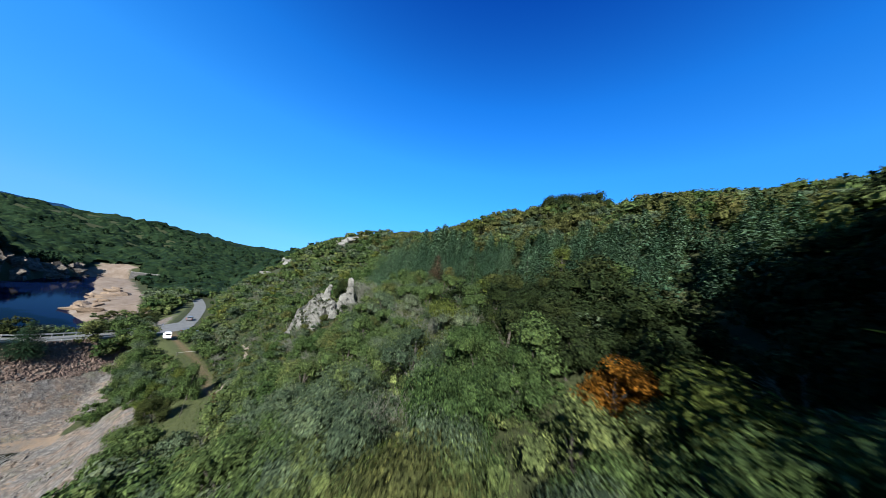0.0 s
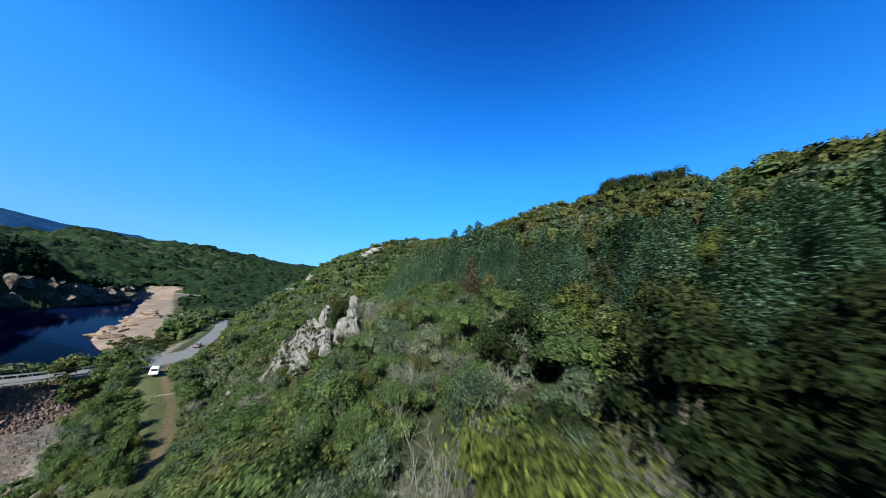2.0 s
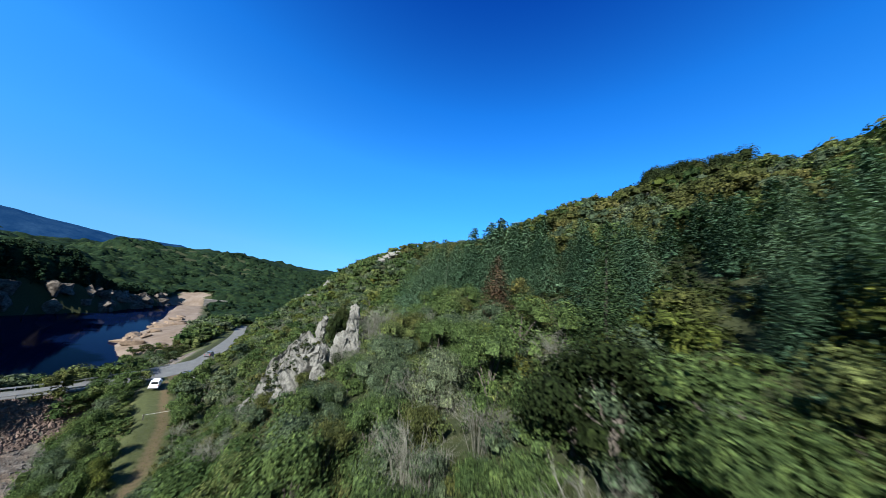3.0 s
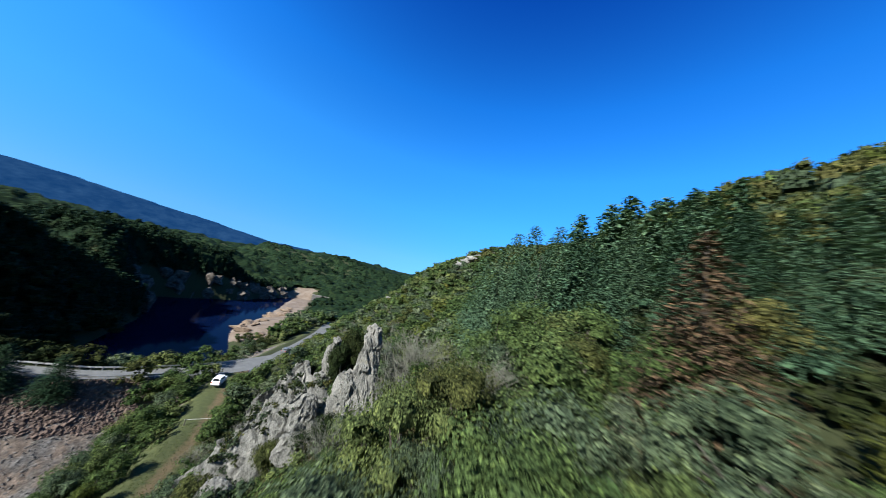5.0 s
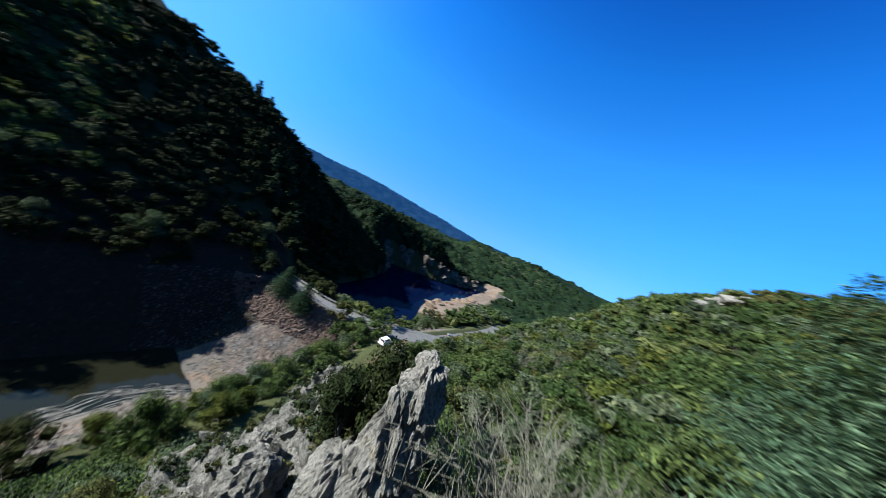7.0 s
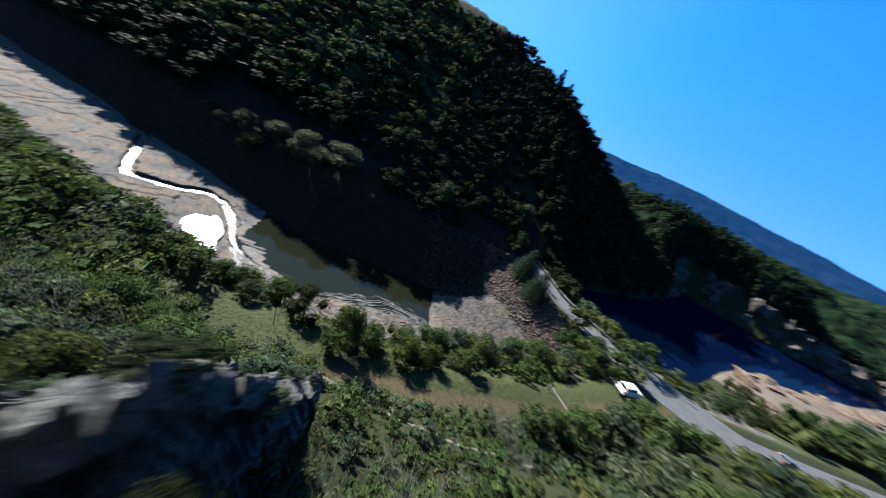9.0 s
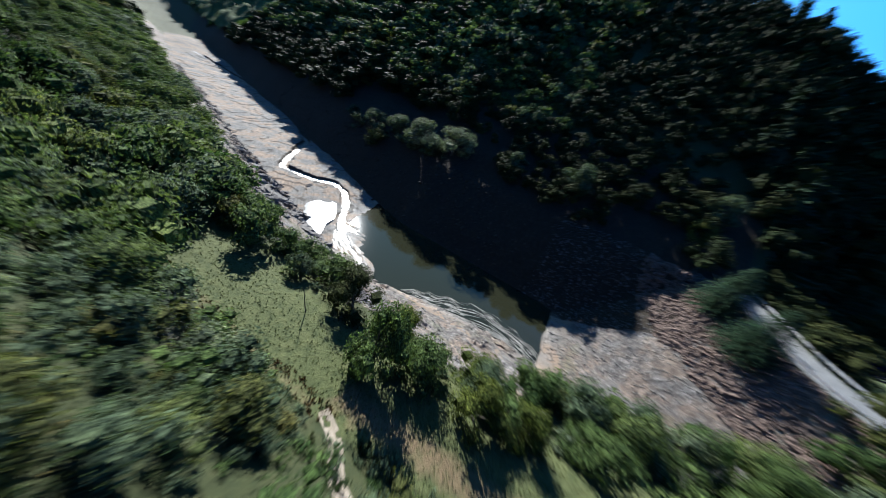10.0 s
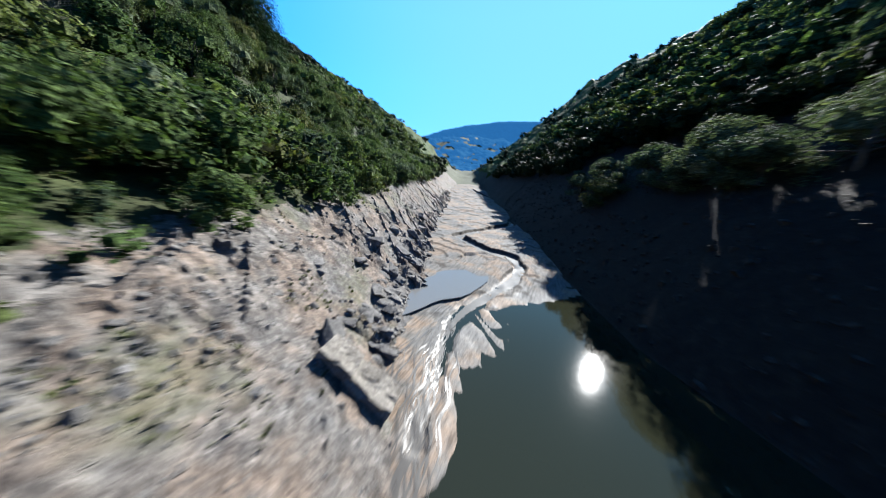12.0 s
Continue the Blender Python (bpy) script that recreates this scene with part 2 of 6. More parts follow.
    bump(nt, p, math_node(nt, "ADD", n2, math_node(nt, "MULTIPLY", n3, 0.5)), 0.7, 0.22)
    return m


GROUND = ground_material()


def water_material(name, col, ripple, rough):
    m, nodes, links, p = material(name, rough, 0.5)
    p.inputs["Base Color"].default_value = (*col, 1)
    p.inputs["IOR"].default_value = 1.333
    bump(m.node_tree, p, noise_tex(m.node_tree, 1.6, 3, 0.6), ripple, 0.02)
    return m


POOL_WATER = water_material("still_green_water", (0.0095, 0.0105, 0.006), 0.12, 0.045)
LAKE_WATER = water_material("deep_blue_water", (0.0008, 0.003, 0.014), 0.15, 0.06)
LAKE_WATER.node_tree.nodes["Principled BSDF"].inputs["Specular IOR Level"].default_value = 0.1
LAKE_WATER.node_tree.nodes["Principled BSDF"].inputs["IOR"].default_value = 1.06


def distant(name, low, high, haze):
    """Far woods, with the blue haze in between painted on as a faint emission."""
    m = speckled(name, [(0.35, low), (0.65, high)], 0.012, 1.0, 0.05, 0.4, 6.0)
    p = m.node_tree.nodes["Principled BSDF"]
    p.inputs["Emission Color"].default_value = (*haze, 1)
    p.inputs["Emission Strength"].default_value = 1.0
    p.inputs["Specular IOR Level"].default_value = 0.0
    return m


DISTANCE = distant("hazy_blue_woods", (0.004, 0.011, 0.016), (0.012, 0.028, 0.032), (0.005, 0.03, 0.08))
CLEAR_DISTANCE = distant("lightly_hazed_blue_woods", (0.002, 0.005, 0.01), (0.008, 0.017, 0.026), (0.001, 0.011, 0.04))
STREAM_WATER = water_material("running_water", (0.06, 0.055, 0.048), 1.0, 0.4)
PUDDLE_WATER = water_material("shallow_puddle_water", (0.085, 0.085, 0.082), 0.35, 0.19)

# ---- the lie of the land ----
RNG = np.random.default_rng(7)
TABLE = RNG.random((256, 256))


def vnoise(x, y):
    xi, yi = np.floor(x).astype(int), np.floor(y).astype(int)
    fx, fy = x - xi, y - yi
    fx, fy = fx * fx * (3 - 2 * fx), fy * fy * (3 - 2 * fy)
    g = lambda a, b: TABLE[a % 256, b % 256]
    return (g(xi, yi) * (1 - fx) + g(xi + 1, yi) * fx) * (1 - fy) + (g(xi, yi + 1) * (1 - fx) + g(xi + 1, yi + 1) * fx) * fy - 0.5


def fbm(x, y, octaves=4):
    return sum(vnoise(x * 2**k + 17 * k, y * 2**k - 31 * k) / 2**k for k in range(octaves))


def step(x, a, b):
    t = np.clip((x - a) / (b - a), 0, 1)
    return t * t * (3 - 2 * t)


def smax(a, b, k):
    h = np.clip(0.5 + 0.5 * (a - b) / k, 0, 1)
    return b + (a - b) * h + k * h * (1 - h)


POOL, LAKE, ROAD_Z = 10.0, 15.4, 23.4
CS, SN = 0.814, 0.581


def valley(x, y):
    """s: across the valley, up the sunny side; v: along it, towards the lake."""
    return CS * x + SN * y, -SN * x + CS * y


def plan(s, v):
    return CS * s - SN * v, SN * s + CS * v


BROOK = [(-49.4, 33.0), (-48.2, 28.6), (-46.9, 23.5), (-46.9, 19.6), (-49.0, 11.5), (-49.3, 5.5), (-47.4, 1.6), (-41.5, -0.4), (-36, -4.6), (-38, -14.5), (-41.6, -26), (-40, -40), (-32, -62), (-20, -88), (3, -117)]


def road_line(s):
    """Where along the valley the road crosses at s."""
    return np.interp(s, [-75, -58.8, -45.8, -37, -31, -22, -18, -13], [106, 108.8, 111.4, 113.5, 117.4, 125, 130.5, 137])


def shore_east(v):
    return np.interp(v, [120, 150, 165, 177, 190, 203, 223, 260, 292, 393, 430], [-34, -36, -38, -45, -53, -59, -63, -69, -78, -107, -112])


def shore_west(v):
    return np.interp(v, [110, 150, 190, 215, 245, 262, 300, 350, 393, 430], [-62, -72, -92, -112, -140, -133, -112, -112, -108, -106])


def height(x, y):
    s, v = valley(x, y)
    n_big, n_mid, n_small = fbm(x / 70, y / 70), fbm(x / 17, y / 17), fbm(x / 3.1, y / 3.1, 3)
    sh = 0.25 * np.minimum(0, v - 50)
    sp = s - sh
    up = 0.03 * np.maximum(0, 40 - v) + 0.05 * np.maximum(0, -70 - v)
    # sunny side, above the drained arm
    south = np.interp(sp, [-60, -21.5, -19.5, -15, -10, -6, -3, 2, 6, 10, 16, 25, 60, 100, 150, 210, 300, 600, 4000],
                      [7, 8.6, 10.2, 13.4, 17.6, 20.6, 22, 23, 27.5, 33, 37.5, 42.6, 61, 81.5, 96, 102, 112, 130, 140])
    south = np.where(south > 22, 22 + (south - 22) * (1 + 0.08 * step(v, 0, -120)), south)
    # sunny side, above the road and the lake
    shore = shore_east(v)
    t = np.clip((s - shore) / np.maximum(1, -17 - shore), 0, 1)
    north = np.where(s < shore, LAKE - 0.5 + 0.35 * (s - shore), LAKE - 0.5 + 0.9 * np.minimum(1, s - shore) + (ROAD_Z - LAKE - 0.4) * t)
    north = np.where(s > -8, np.interp(s, [-8, -4, 25, 60, 100, 150, 210, 300, 600, 4000], [23.4, 26.8, 42.6, 61, 81.5, 96, 102, 112, 130, 140]), north)
    north = north + step(v, 130, 230) * np.clip(0.35 * (s + 8), 0, 17 - 5 * step(s, 70, 110))
    meadow_s = np.interp(v, [70, 85, 100, 119, 128], [0, -1.5, -5, -12, -14])
    lowered = np.interp(s - meadow_s, [-40, -21.5, -19.5, -15, -10, -6, -3, 2, 6, 12], [7, 8.6, 10.2, 13.4, 17.6, 20.6, 22.2, 23.3, 27, 31])
    lowered = np.where(s - meadow_s > 12, 31 + 0.516 * (s - meadow_s - 12), lowered)
    south = np.where(v > 70, south + (np.minimum(lowered, np.maximum(south, 22.5)) - south) * step(v, 70, 80), south)
    east = south + (north - south) * step(v, 104, 126) + up
    east = east + 13 * np.exp(-((v - 95) / 58) ** 2) * step(s, 65, 120) - 5 * step(v, 22, -5) * step(s, 45, 75)
    # shaded side
    steep = 0.68 + 0.12 * step(v, 70, -40)
    d = -50 - sp
    west = np.interp(d, [-30, -12.5, -9, 0, 4], [6.5, 9.0, 12.5, 22, 24.5])
    west = np.where(d > 4, 24.5 + steep * (d - 4), west)
    crest = 97 - 0.62 * np.maximum(0, v - 75) + 0.06 * np.maximum(0, -v)
    west = np.minimum(west, crest - 0.1 * np.maximum(0, d - 110)) + up
    sw = shore_west(v)
    bay = np.where(s > sw, LAKE - 3 + 0 * s, LAKE - 1 + 0.9 * (sw - s))
    nose = np.minimum(west, bay)
    west = west + (nose - west) * step(v, 112, 128)
    # the gorge opens southwards
    away = step(v, -230, -340)
    east, west = east + (np.minimum(east, 32) - east) * away, west + (np.minimum(west, 32) - west) * away
    # a gully beside the first trees
    east = east - 6.0 * np.exp(-((v - 2 - 0.25 * (s - 20)) / 7.0) ** 2) * step(s, 10, 24) * step(s, 60, 40)
    # cliffs and wooded hills beyond the lake
    q = np.maximum(0, sw - s)
    q = np.where(v > 400, np.maximum(q, v - 400), q)
    far = np.where(q > 0, LAKE - 1 + 12 * step(q, 0, 9) + 0.16 * q, -50.0)
    beyond = 0.055 * np.maximum(0, q - 320) * step(v, 640, 800)
    far = np.where(q > 160, LAKE + 11 + 0.16 * 160 + 0.16 * np.minimum(160, q - 160) * (0.12 + 0.88 * step(v, 640, 800)) + beyond, far)
    far = np.where((v > 218) & ((s < -30) | (v > 400)), far, -50.0)
    floor_mud = POOL + 0.035 * (45.5 + 0.68 * (sp + 32) - v) + 0.22 * vnoise(x / 4, y / 4) + 0.1 * vnoise(x / 1.3, y / 1.3)
    bed = np.where(v < 100, np.clip(floor_mud, 7.5, 15) + 0.05 * np.maximum(0, -70 - v), LAKE - 4)
    bed = bed - 0.6 * step(v, 54, 50) * step(v, -96, -88)
    h = smax(smax(east, west, 1.2), bed, 0.5)
    h = np.maximum(h, far)
    # the wooded bluff over the lake's west shore
    rise = np.interp(v, [165, 200, 235, 300, 345, 395, 420], [0, 34, 38, 32, 22, 8, 0])
    bluff = LAKE - 4 + rise * (0.3 * step(sw - s, 0, 4) + 0.8 * step(sw - s, 4, 32)) * (1 - 0.4 * step(sw - s, 80, 160))
    h = np.where((rise > 0) & (s < sw), np.maximum(h, bluff), h)
    # the embankment that carries the road
    vr = road_line(s)
    dam = ROAD_Z - 0.6 * np.maximum(0, np.abs(v - vr) - 3.6)
    h = np.where((s < -13) & (s > -75), np.maximum(h, dam), h)
    # the gravel apron at its foot, and the beach that runs into it
    apron = POOL + 0.17 * (v - 86.6) + 0.12 * fbm(x / 3, y / 3)
    h = np.where((s < -17) & (s > -40) & (v > 80) & (v < 100), np.maximum(h, apron), h)
    beach = POOL + 0.3 * (s - np.interp(v, [60, 74, 95], [-20.3, -23.9, -24.2])) + 0.1 * fbm(x / 2, y / 2)
    h = np.where((s < -16) & (s > -27) & (v > 60) & (v < 95), np.maximum(h, beach), h)
    # the far mountains all round
    r = np.hypot(x, y)
    az = np.arctan2(-x, y)
    peak = 60 + 60 * np.exp(-((az - radians(88)) / 0.55) ** 2) + 60 * np.exp(-((az - radians(48)) / 0.15) ** 2) + 270 * np.exp(-((np.abs(az) - radians(163)) / 0.35) ** 2) * (np.cos(az) < 0)
    mount = peak * step(r, 900, 2100) * (1 + 0.25 * fbm(x / 500, y / 500))
    h = np.maximum(h, mount)
    h = h - 36 * step(-s, 330, 450) * step(v, 560, 760)
    # relief
    dry = (h > LAKE + 1.5) | (v < 100)
    steepness = step(h, 11, 14)
    on_road = (np.abs(v - vr) < 7) & (s < -8) & (s > -75) | (v > 128) & (s > -20) & (s < -6)
    flat = np.abs(s - meadow_s) < 5
    rough = np.where(flat & (v > 45) & (v < 135), 0.08, 1.0) * np.where(on_road, 0.0, 1.0) * np.where(dry, 1, 0.2)
    bank = step(sp, -21, -18) * step(sp, -5, -9) * (v < 100)
    far_amp = 1 + 3 * step(r, 250, 700)
    h = h + rough * steepness * (1.6 * n_mid + 0.35 * n_small + 5 * n_big * step(s, 15, 60) + 8 * n_big * step(-s, 70, 140)) * far_amp
    ridge = 0.5 - np.abs(fbm(s / 4.2 + 9, v / 9 + 3, 3)) * 2
    h = h + bank * (0.8 * np.maximum(0, ridge) + 0.35 * np.abs(fbm(s / 1.1, v / 1.6, 2)))
    # beds of rock that break out of the bank in low ledges
    bed_at = (0.85 * s + 0.3 * v + 1.5 * n_mid) / 2.4
    saw = bed_at - np.floor(bed_at)
    h = h + bank * step(v, 62, 50) * 0.4 * saw**3 * step(fbm(s / 6 + 2, v / 7), -0.12, 0.12)
    return h


def brook_gap(x, y):
    """How far a place lies from the brook's middle."""
    cut = np.full(np.shape(x), 99.0)
    for (ax, ay), (bx, by) in zip(BROOK[:-1], BROOK[1:]):
        dx, dy = bx - ax, by - ay
        t = np.clip(((x - ax) * dx + (y - ay) * dy) / (dx * dx + dy * dy), 0, 1)
        cut = np.minimum(cut, np.hypot(x - ax - t * dx, y - ay - t * dy))
    return cut


def brook_width(v):
    return np.interp(v, [-80, 10, 30, 38, 46, 54], [0.8, 0.85, 0.9, 0.8, 0.6, 0.5])


def mud_level(x, y):
    """The silt of the drained bed: low terraces, cut by the brook, a fan where it meets the pool. Also how much of each place is cut bank."""
    s, v = valley(x, y)
    sp = s - 0.25 * np.minimum(0, v - 50)
    z = POOL + 0.035 * (45.5 + 0.68 * (sp + 32) - v) + (0.2 - 0.17 * step(v, 36, 46)) * vnoise(x / 4, y / 4) + 0.06 * step(v, 46, 36) * vnoise(x / 1.1, y / 1.1) + 0.07 * step(v, 32, 42) * fbm(s / 0.55 + 0.2 * v, v / 5.5, 3)
    z = z + 0.34 * np.exp(-(((sp + 20.6) / 2.3) ** 2)) * step(v, 44, 52) * step(v, 61, 55)
    z = np.maximum(z + 0.05 * np.maximum(0, -70 - v), POOL - 0.9)
    d = brook_gap(x, y) + 0.55 * fbm(x / 1.6, y / 1.6, 3)
    w = brook_width(v)
    deep = np.interp(v, [0, 30, 38, 44], [0.5, 0.45, 0.12, 0.0])
    terrace = 3.2 * fbm(s / 8 + 1.3, v / 9 + 4)
    part_of = terrace - np.floor(terrace)
    z = z + 0.13 * (np.floor(terrace) + step(part_of, 0.9, 1.0)) * step(v, 50, 42)
    z = z + deep * step(d, w, w + 0.25) - 0.14 * (1 - step(d, w * 0.8, w + 0.2))
    e = np.hypot((x + 42.6) * 0.978 - (y - 16.0) * 0.208, ((x + 42.6) * 0.208 + (y - 16.0) * 0.978) * 0.33) / 2.0 + 0.55 * fbm(x / 2.4, y / 2.4)
    z = np.minimum(z, POOL + 0.46 + 0.22 * np.maximum(0, e - 0.85) + 9 * (e > 2.5))
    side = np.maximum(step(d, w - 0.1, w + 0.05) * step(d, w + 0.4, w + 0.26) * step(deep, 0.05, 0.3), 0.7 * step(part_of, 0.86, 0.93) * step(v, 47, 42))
    return z, side, d - w


def mesh_object(name, verts, faces, mats, index=None, smooth=False, attrs=None):
    me = bpy.data.meshes.new(name)
    verts, faces = np.asarray(verts, np.float32), np.asarray(faces, np.int32)
    k = faces.shape[1]
    me.vertices.add(len(verts))
    me.vertices.foreach_set("co", verts.ravel())
    me.loops.add(faces.size)
    me.loops.foreach_set("vertex_index", faces.ravel())
    me.polygons.add(len(faces))
    me.polygons.foreach_set("loop_start", np.arange(0, faces.size, k, dtype=np.int32))
    for m in mats:
        me.materials.append(m)
    if index is not None:
        me.polygons.foreach_set("material_index", np.asarray(index, np.int32))
    for key, val in (attrs or {}).items():
        me.attributes.new(key, "FLOAT", "POINT").data.foreach_set("value", np.asarray(val, np.float32))
    me.update(calc_edges=True)
    me.polygons.foreach_set("use_smooth", np.full(len(faces), smooth))
    me.validate()
    return me


N = 390
uu = np.linspace(-1, 1, N)
axis = 118 * uu + 900 * np.sign(uu) * np.abs(uu) ** 5 + 2600 * np.sign(uu) * np.abs(uu) ** 11
GX, GY = np.meshgrid(axis - 45, axis + 50, indexing="ij")
GZ = height(GX, GY)
S, V = valley(GX, GY)
SP = S - 0.25 * np.minimum(0, V - 50)
ME_S = np.interp(V, [70, 85, 100, 119, 128], [0, -1.5, -5, -12, -14])
wob = fbm(GX / 6, GY / 6) * 2.5
bare = step(SP + wob, -22, -20) * step(SP + wob, -8.5, -10.5) * step(V, 92, 84) * step(V, -170, -120)
# where the west bank's ground colour carries its shade
bank_shade = step(-SP, 35.5, 38) * step(V, 116, 108) * step(-SP, 75, 66) * step(V, -200, -120)
dam_face = (np.abs(V - road_line(S)) < 36) * step(-S, 14, 18) * step(-S, 66, 60) * (GZ < 23.0)
bare = np.maximum(bare, dam_face)
mud = step(SP, -40, -37) * step(SP, -19.5, -21.5) * step(V, 92, 88) * step(V, -150, -110)
tan = step(V, 174, 186) * step(shore_east(V) + 24 + wob - S, 0, 4) * step(S - shore_east(V), -6, -3) * (V < 420)
tan = np.maximum(tan, (V > 385) * (V < 425) * (S > -135) * (S < -90) * (GZ < 24))
meadow = step(np.abs(S - ME_S + 2.1) + wob * 0.3, 4.9, 3.7) * step(V, 44, 50) * step(V, 150, 120)
meadow = np.maximum(meadow, step(np.abs(S + 21), 5, 3) * step(V, 128, 136) * step(V, 230, 210))
wet = step(GZ, POOL + 0.7, POOL + 0.05) * mud
clearing = np.exp(-(((GX + 19.2) / 3.4) ** 2) - ((GY - 68.4) / 3.6) ** 2)
meadow = np.maximum(meadow, clearing)
mown = 0.5 + 0.35 * np.sin(4.2 * (S - ME_S) + 1.5 * fbm(GX / 9, GY / 9))
straw = np.where(clearing > 0.2, 0.9, 0) + np.where(V > 73, 0.75 * np.exp(-(((S - ME_S - 0.6) / 1.3) ** 2)), 0.5 * np.exp(-(((S - 2.0) / 0.7) ** 2)))
idx = np.arange(N * N).reshape(N, N)
quads = np.stack([idx[:-1, :-1], idx[1:, :-1], idx[1:, 1:], idx[:-1, 1:]], -1).reshape(-1, 4)
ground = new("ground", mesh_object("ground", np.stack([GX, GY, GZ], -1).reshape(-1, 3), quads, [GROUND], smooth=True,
             attrs={"bare": bare.ravel(), "mud": mud.ravel(), "tan": tan.ravel(), "meadow": meadow.ravel(), "wet": wet.ravel(), "mown": mown.ravel(), "straw": straw.ravel(), "bank_shade": bank_shade.ravel()}))
tagged(ground, "wooded valley sides, stony banks, mud and meadow", "ground", kind="structure")


def mud_material():
    """Grey and tan silt, drawn into fine threads by the water, dark where the bank is cut."""
    m, nodes, links, p = material("drained_silt", 0.85, 0.15)
    nt = m.node_tree
    broad, fine = noise_tex(nt, 0.2, 5, 0.6), noise_tex(nt, 6.0, 4, 0.7)
    thread = noise_tex(nt, 1.0, 5, 0.7, ((4.5, 0.55, 1), (0, 0, 0)))
    col = ramp(nt, broad, [(0.38, (0.07, 0.069, 0.066)), (0.48, (0.088, 0.082, 0.073)), (0.56, (0.125, 0.092, 0.066)), (0.66, (0.1, 0.09, 0.078))])
    col = mix_col(nt, 1.0, col, ramp(nt, thread, [(0.35, (0.55, 0.55, 0.55)), (0.65, (1.4, 1.4, 1.4))]), "MULTIPLY")
    col = mix_col(nt, 1.0, col, ramp(nt, fine, [(0.3, (0.75, 0.75, 0.75)), (0.7, (1.2, 1.2, 1.2))]), "MULTIPLY")
    # cut sides: wet dark soil and the step's shade in one colour
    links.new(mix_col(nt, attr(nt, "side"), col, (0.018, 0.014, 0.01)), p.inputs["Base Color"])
    damp = math_node(nt, "ADD", attr(nt, "damp"), math_node(nt, "SUBTRACT", thread, 0.55))
    links.new(ramp(nt, damp, [(0.4, (0.92, 0.92, 0.92)), (1.0, (0.66, 0.66, 0.66))]), p.inputs["Roughness"])
    bump(nt, p, math_node(nt, "ADD", thread, math_node(nt, "MULTIPLY", fine, 0.4)), 0.8, 0.06)
    return m


def jointed(x, y, size, seed):
    """Broken blocks of bedrock: each with its own height and its own tilt."""
    gx, gy = (0.96 * x + 0.28 * y) / (1.7 * size) + 0.3 * fbm(x / 3, y / 3, 2), (0.28 * x - 0.96 * y) / size
    ci, cj = np.floor(gx).astype(int), np.floor(gy).astype(int)
    best, out = np.full(np.shape(x), 9.0), np.zeros(np.shape(x))
    for a in (-1, 0, 1):
        for b in (-1, 0, 1):
            i, j = (ci + a + seed) % 256, (cj + b + 3 * seed) % 256
            dx, dy = gx - (ci + a + TABLE[i, j]), gy - (cj + b + TABLE[j, i])
            d = dx * dx + dy * dy
            own = TABLE[(i + 40) % 256, j] + (0.7 * TABLE[i, (j + 60) % 256] - 0.2) * dx + (0.9 * TABLE[(i + 9) % 256, (j + 20) % 256] - 0.1) * dy
            out, best = np.where(d < best, own, out), np.minimum(d, best)
    return out * size


def bank_relief(x, y):
    """Gravel and broken bedrock on the drained bank, over the lie of the land."""
    s, v = valley(x, y)
    sp = s - 0.25 * np.minimum(0, v - 50)
    out = 0.05 * fbm(x / 0.4, y / 0.4, 2) + 0.12 * np.abs(fbm(x / 1.1 + 5, y / 1.1, 3)) - 0.05
    patch = fbm(s / 5 + 2, v / 6, 3)
    foot = step(sp, -20.8, -19.9) * step(sp + 1.6 * patch, -15.4, -17.6) * step(v, 56, 50) * step(patch, -0.3, 0.0)
    high = 0.5 * step(fbm(s / 4 + 3, v / 6 + 8, 3), 0.14, 0.3) * step(sp, -9.5, -11)
    high = np.maximum(high, 0.8 * np.exp(-(((s + 10.6) / 1.5) ** 2) - ((v - 64) / 1.9) ** 2))
    return out + np.maximum(foot, high) * (0.95 * jointed(x, y, 1.1, 3) + 0.8 * jointed(x, y, 0.42, 7) + 0.2 * np.abs(fbm(x / 0.5, y / 0.5, 2)) - 0.45)


us, vs = np.meshgrid(np.arange(-25.4, -6.8, 0.2), np.arange(-70, 92, 0.22), indexing="ij")
BX, BY = plan(us + 0.25 * np.minimum(0, vs - 50), vs)
rim = np.minimum(step(us, np.interp(vs, [58, 74], [-21.8, -25.4]), np.interp(vs, [58, 74], [-20.6, -24.2])) * step(us, -7.0, -9.0), step(vs, -70, -66) * step(vs, 92, 86))
BZ = height(BX, BY) + rim * bank_relief(BX, BY) - 0.5 * (1 - rim) - 3.0 * (us < np.interp(vs, [58, 74], [-21.9, -25.5])) + 0.03
bi = np.arange(BX.size).reshape(BX.shape)
bq = np.stack([bi[:-1, :-1], bi[1:, :-1], bi[1:, 1:], bi[:-1, 1:]], -1).reshape(-1, 4)
bwob = fbm(BX / 6, BY / 6) * 2.5
bbare = step(us + bwob, -8.0, -10.0)
none = np.zeros(BX.size)
bank_ground = new("bank_ground", mesh_object("bank_ground", np.stack([BX, BY, BZ], -1).reshape(-1, 3), bq, [GROUND], smooth=False,
                  attrs={"bare": bbare.ravel(), "mud": none, "tan": none, "meadow": none, "wet": none, "mown": none, "straw": none, "bank_shade": none}))
tagged(bank_ground, "stony drained bank with ribs of bedrock", "ground", kind="structure")
us, vs = np.meshgrid(np.arange(-41.5, -18.0, 0.2), np.arange(-92, 62, 0.22), indexing="ij")
MX, MY = plan(us + 0.25 * np.minimum(0, vs - 50), vs)
MZ, MSIDE, MGAP = mud_level(MX, MY)
mi = np.arange(MX.size).reshape(MX.shape)
mq = np.stack([mi[:-1, :-1], mi[1:, :-1], mi[1:, 1:], mi[:-1, 1:]], -1).reshape(-1, 4)
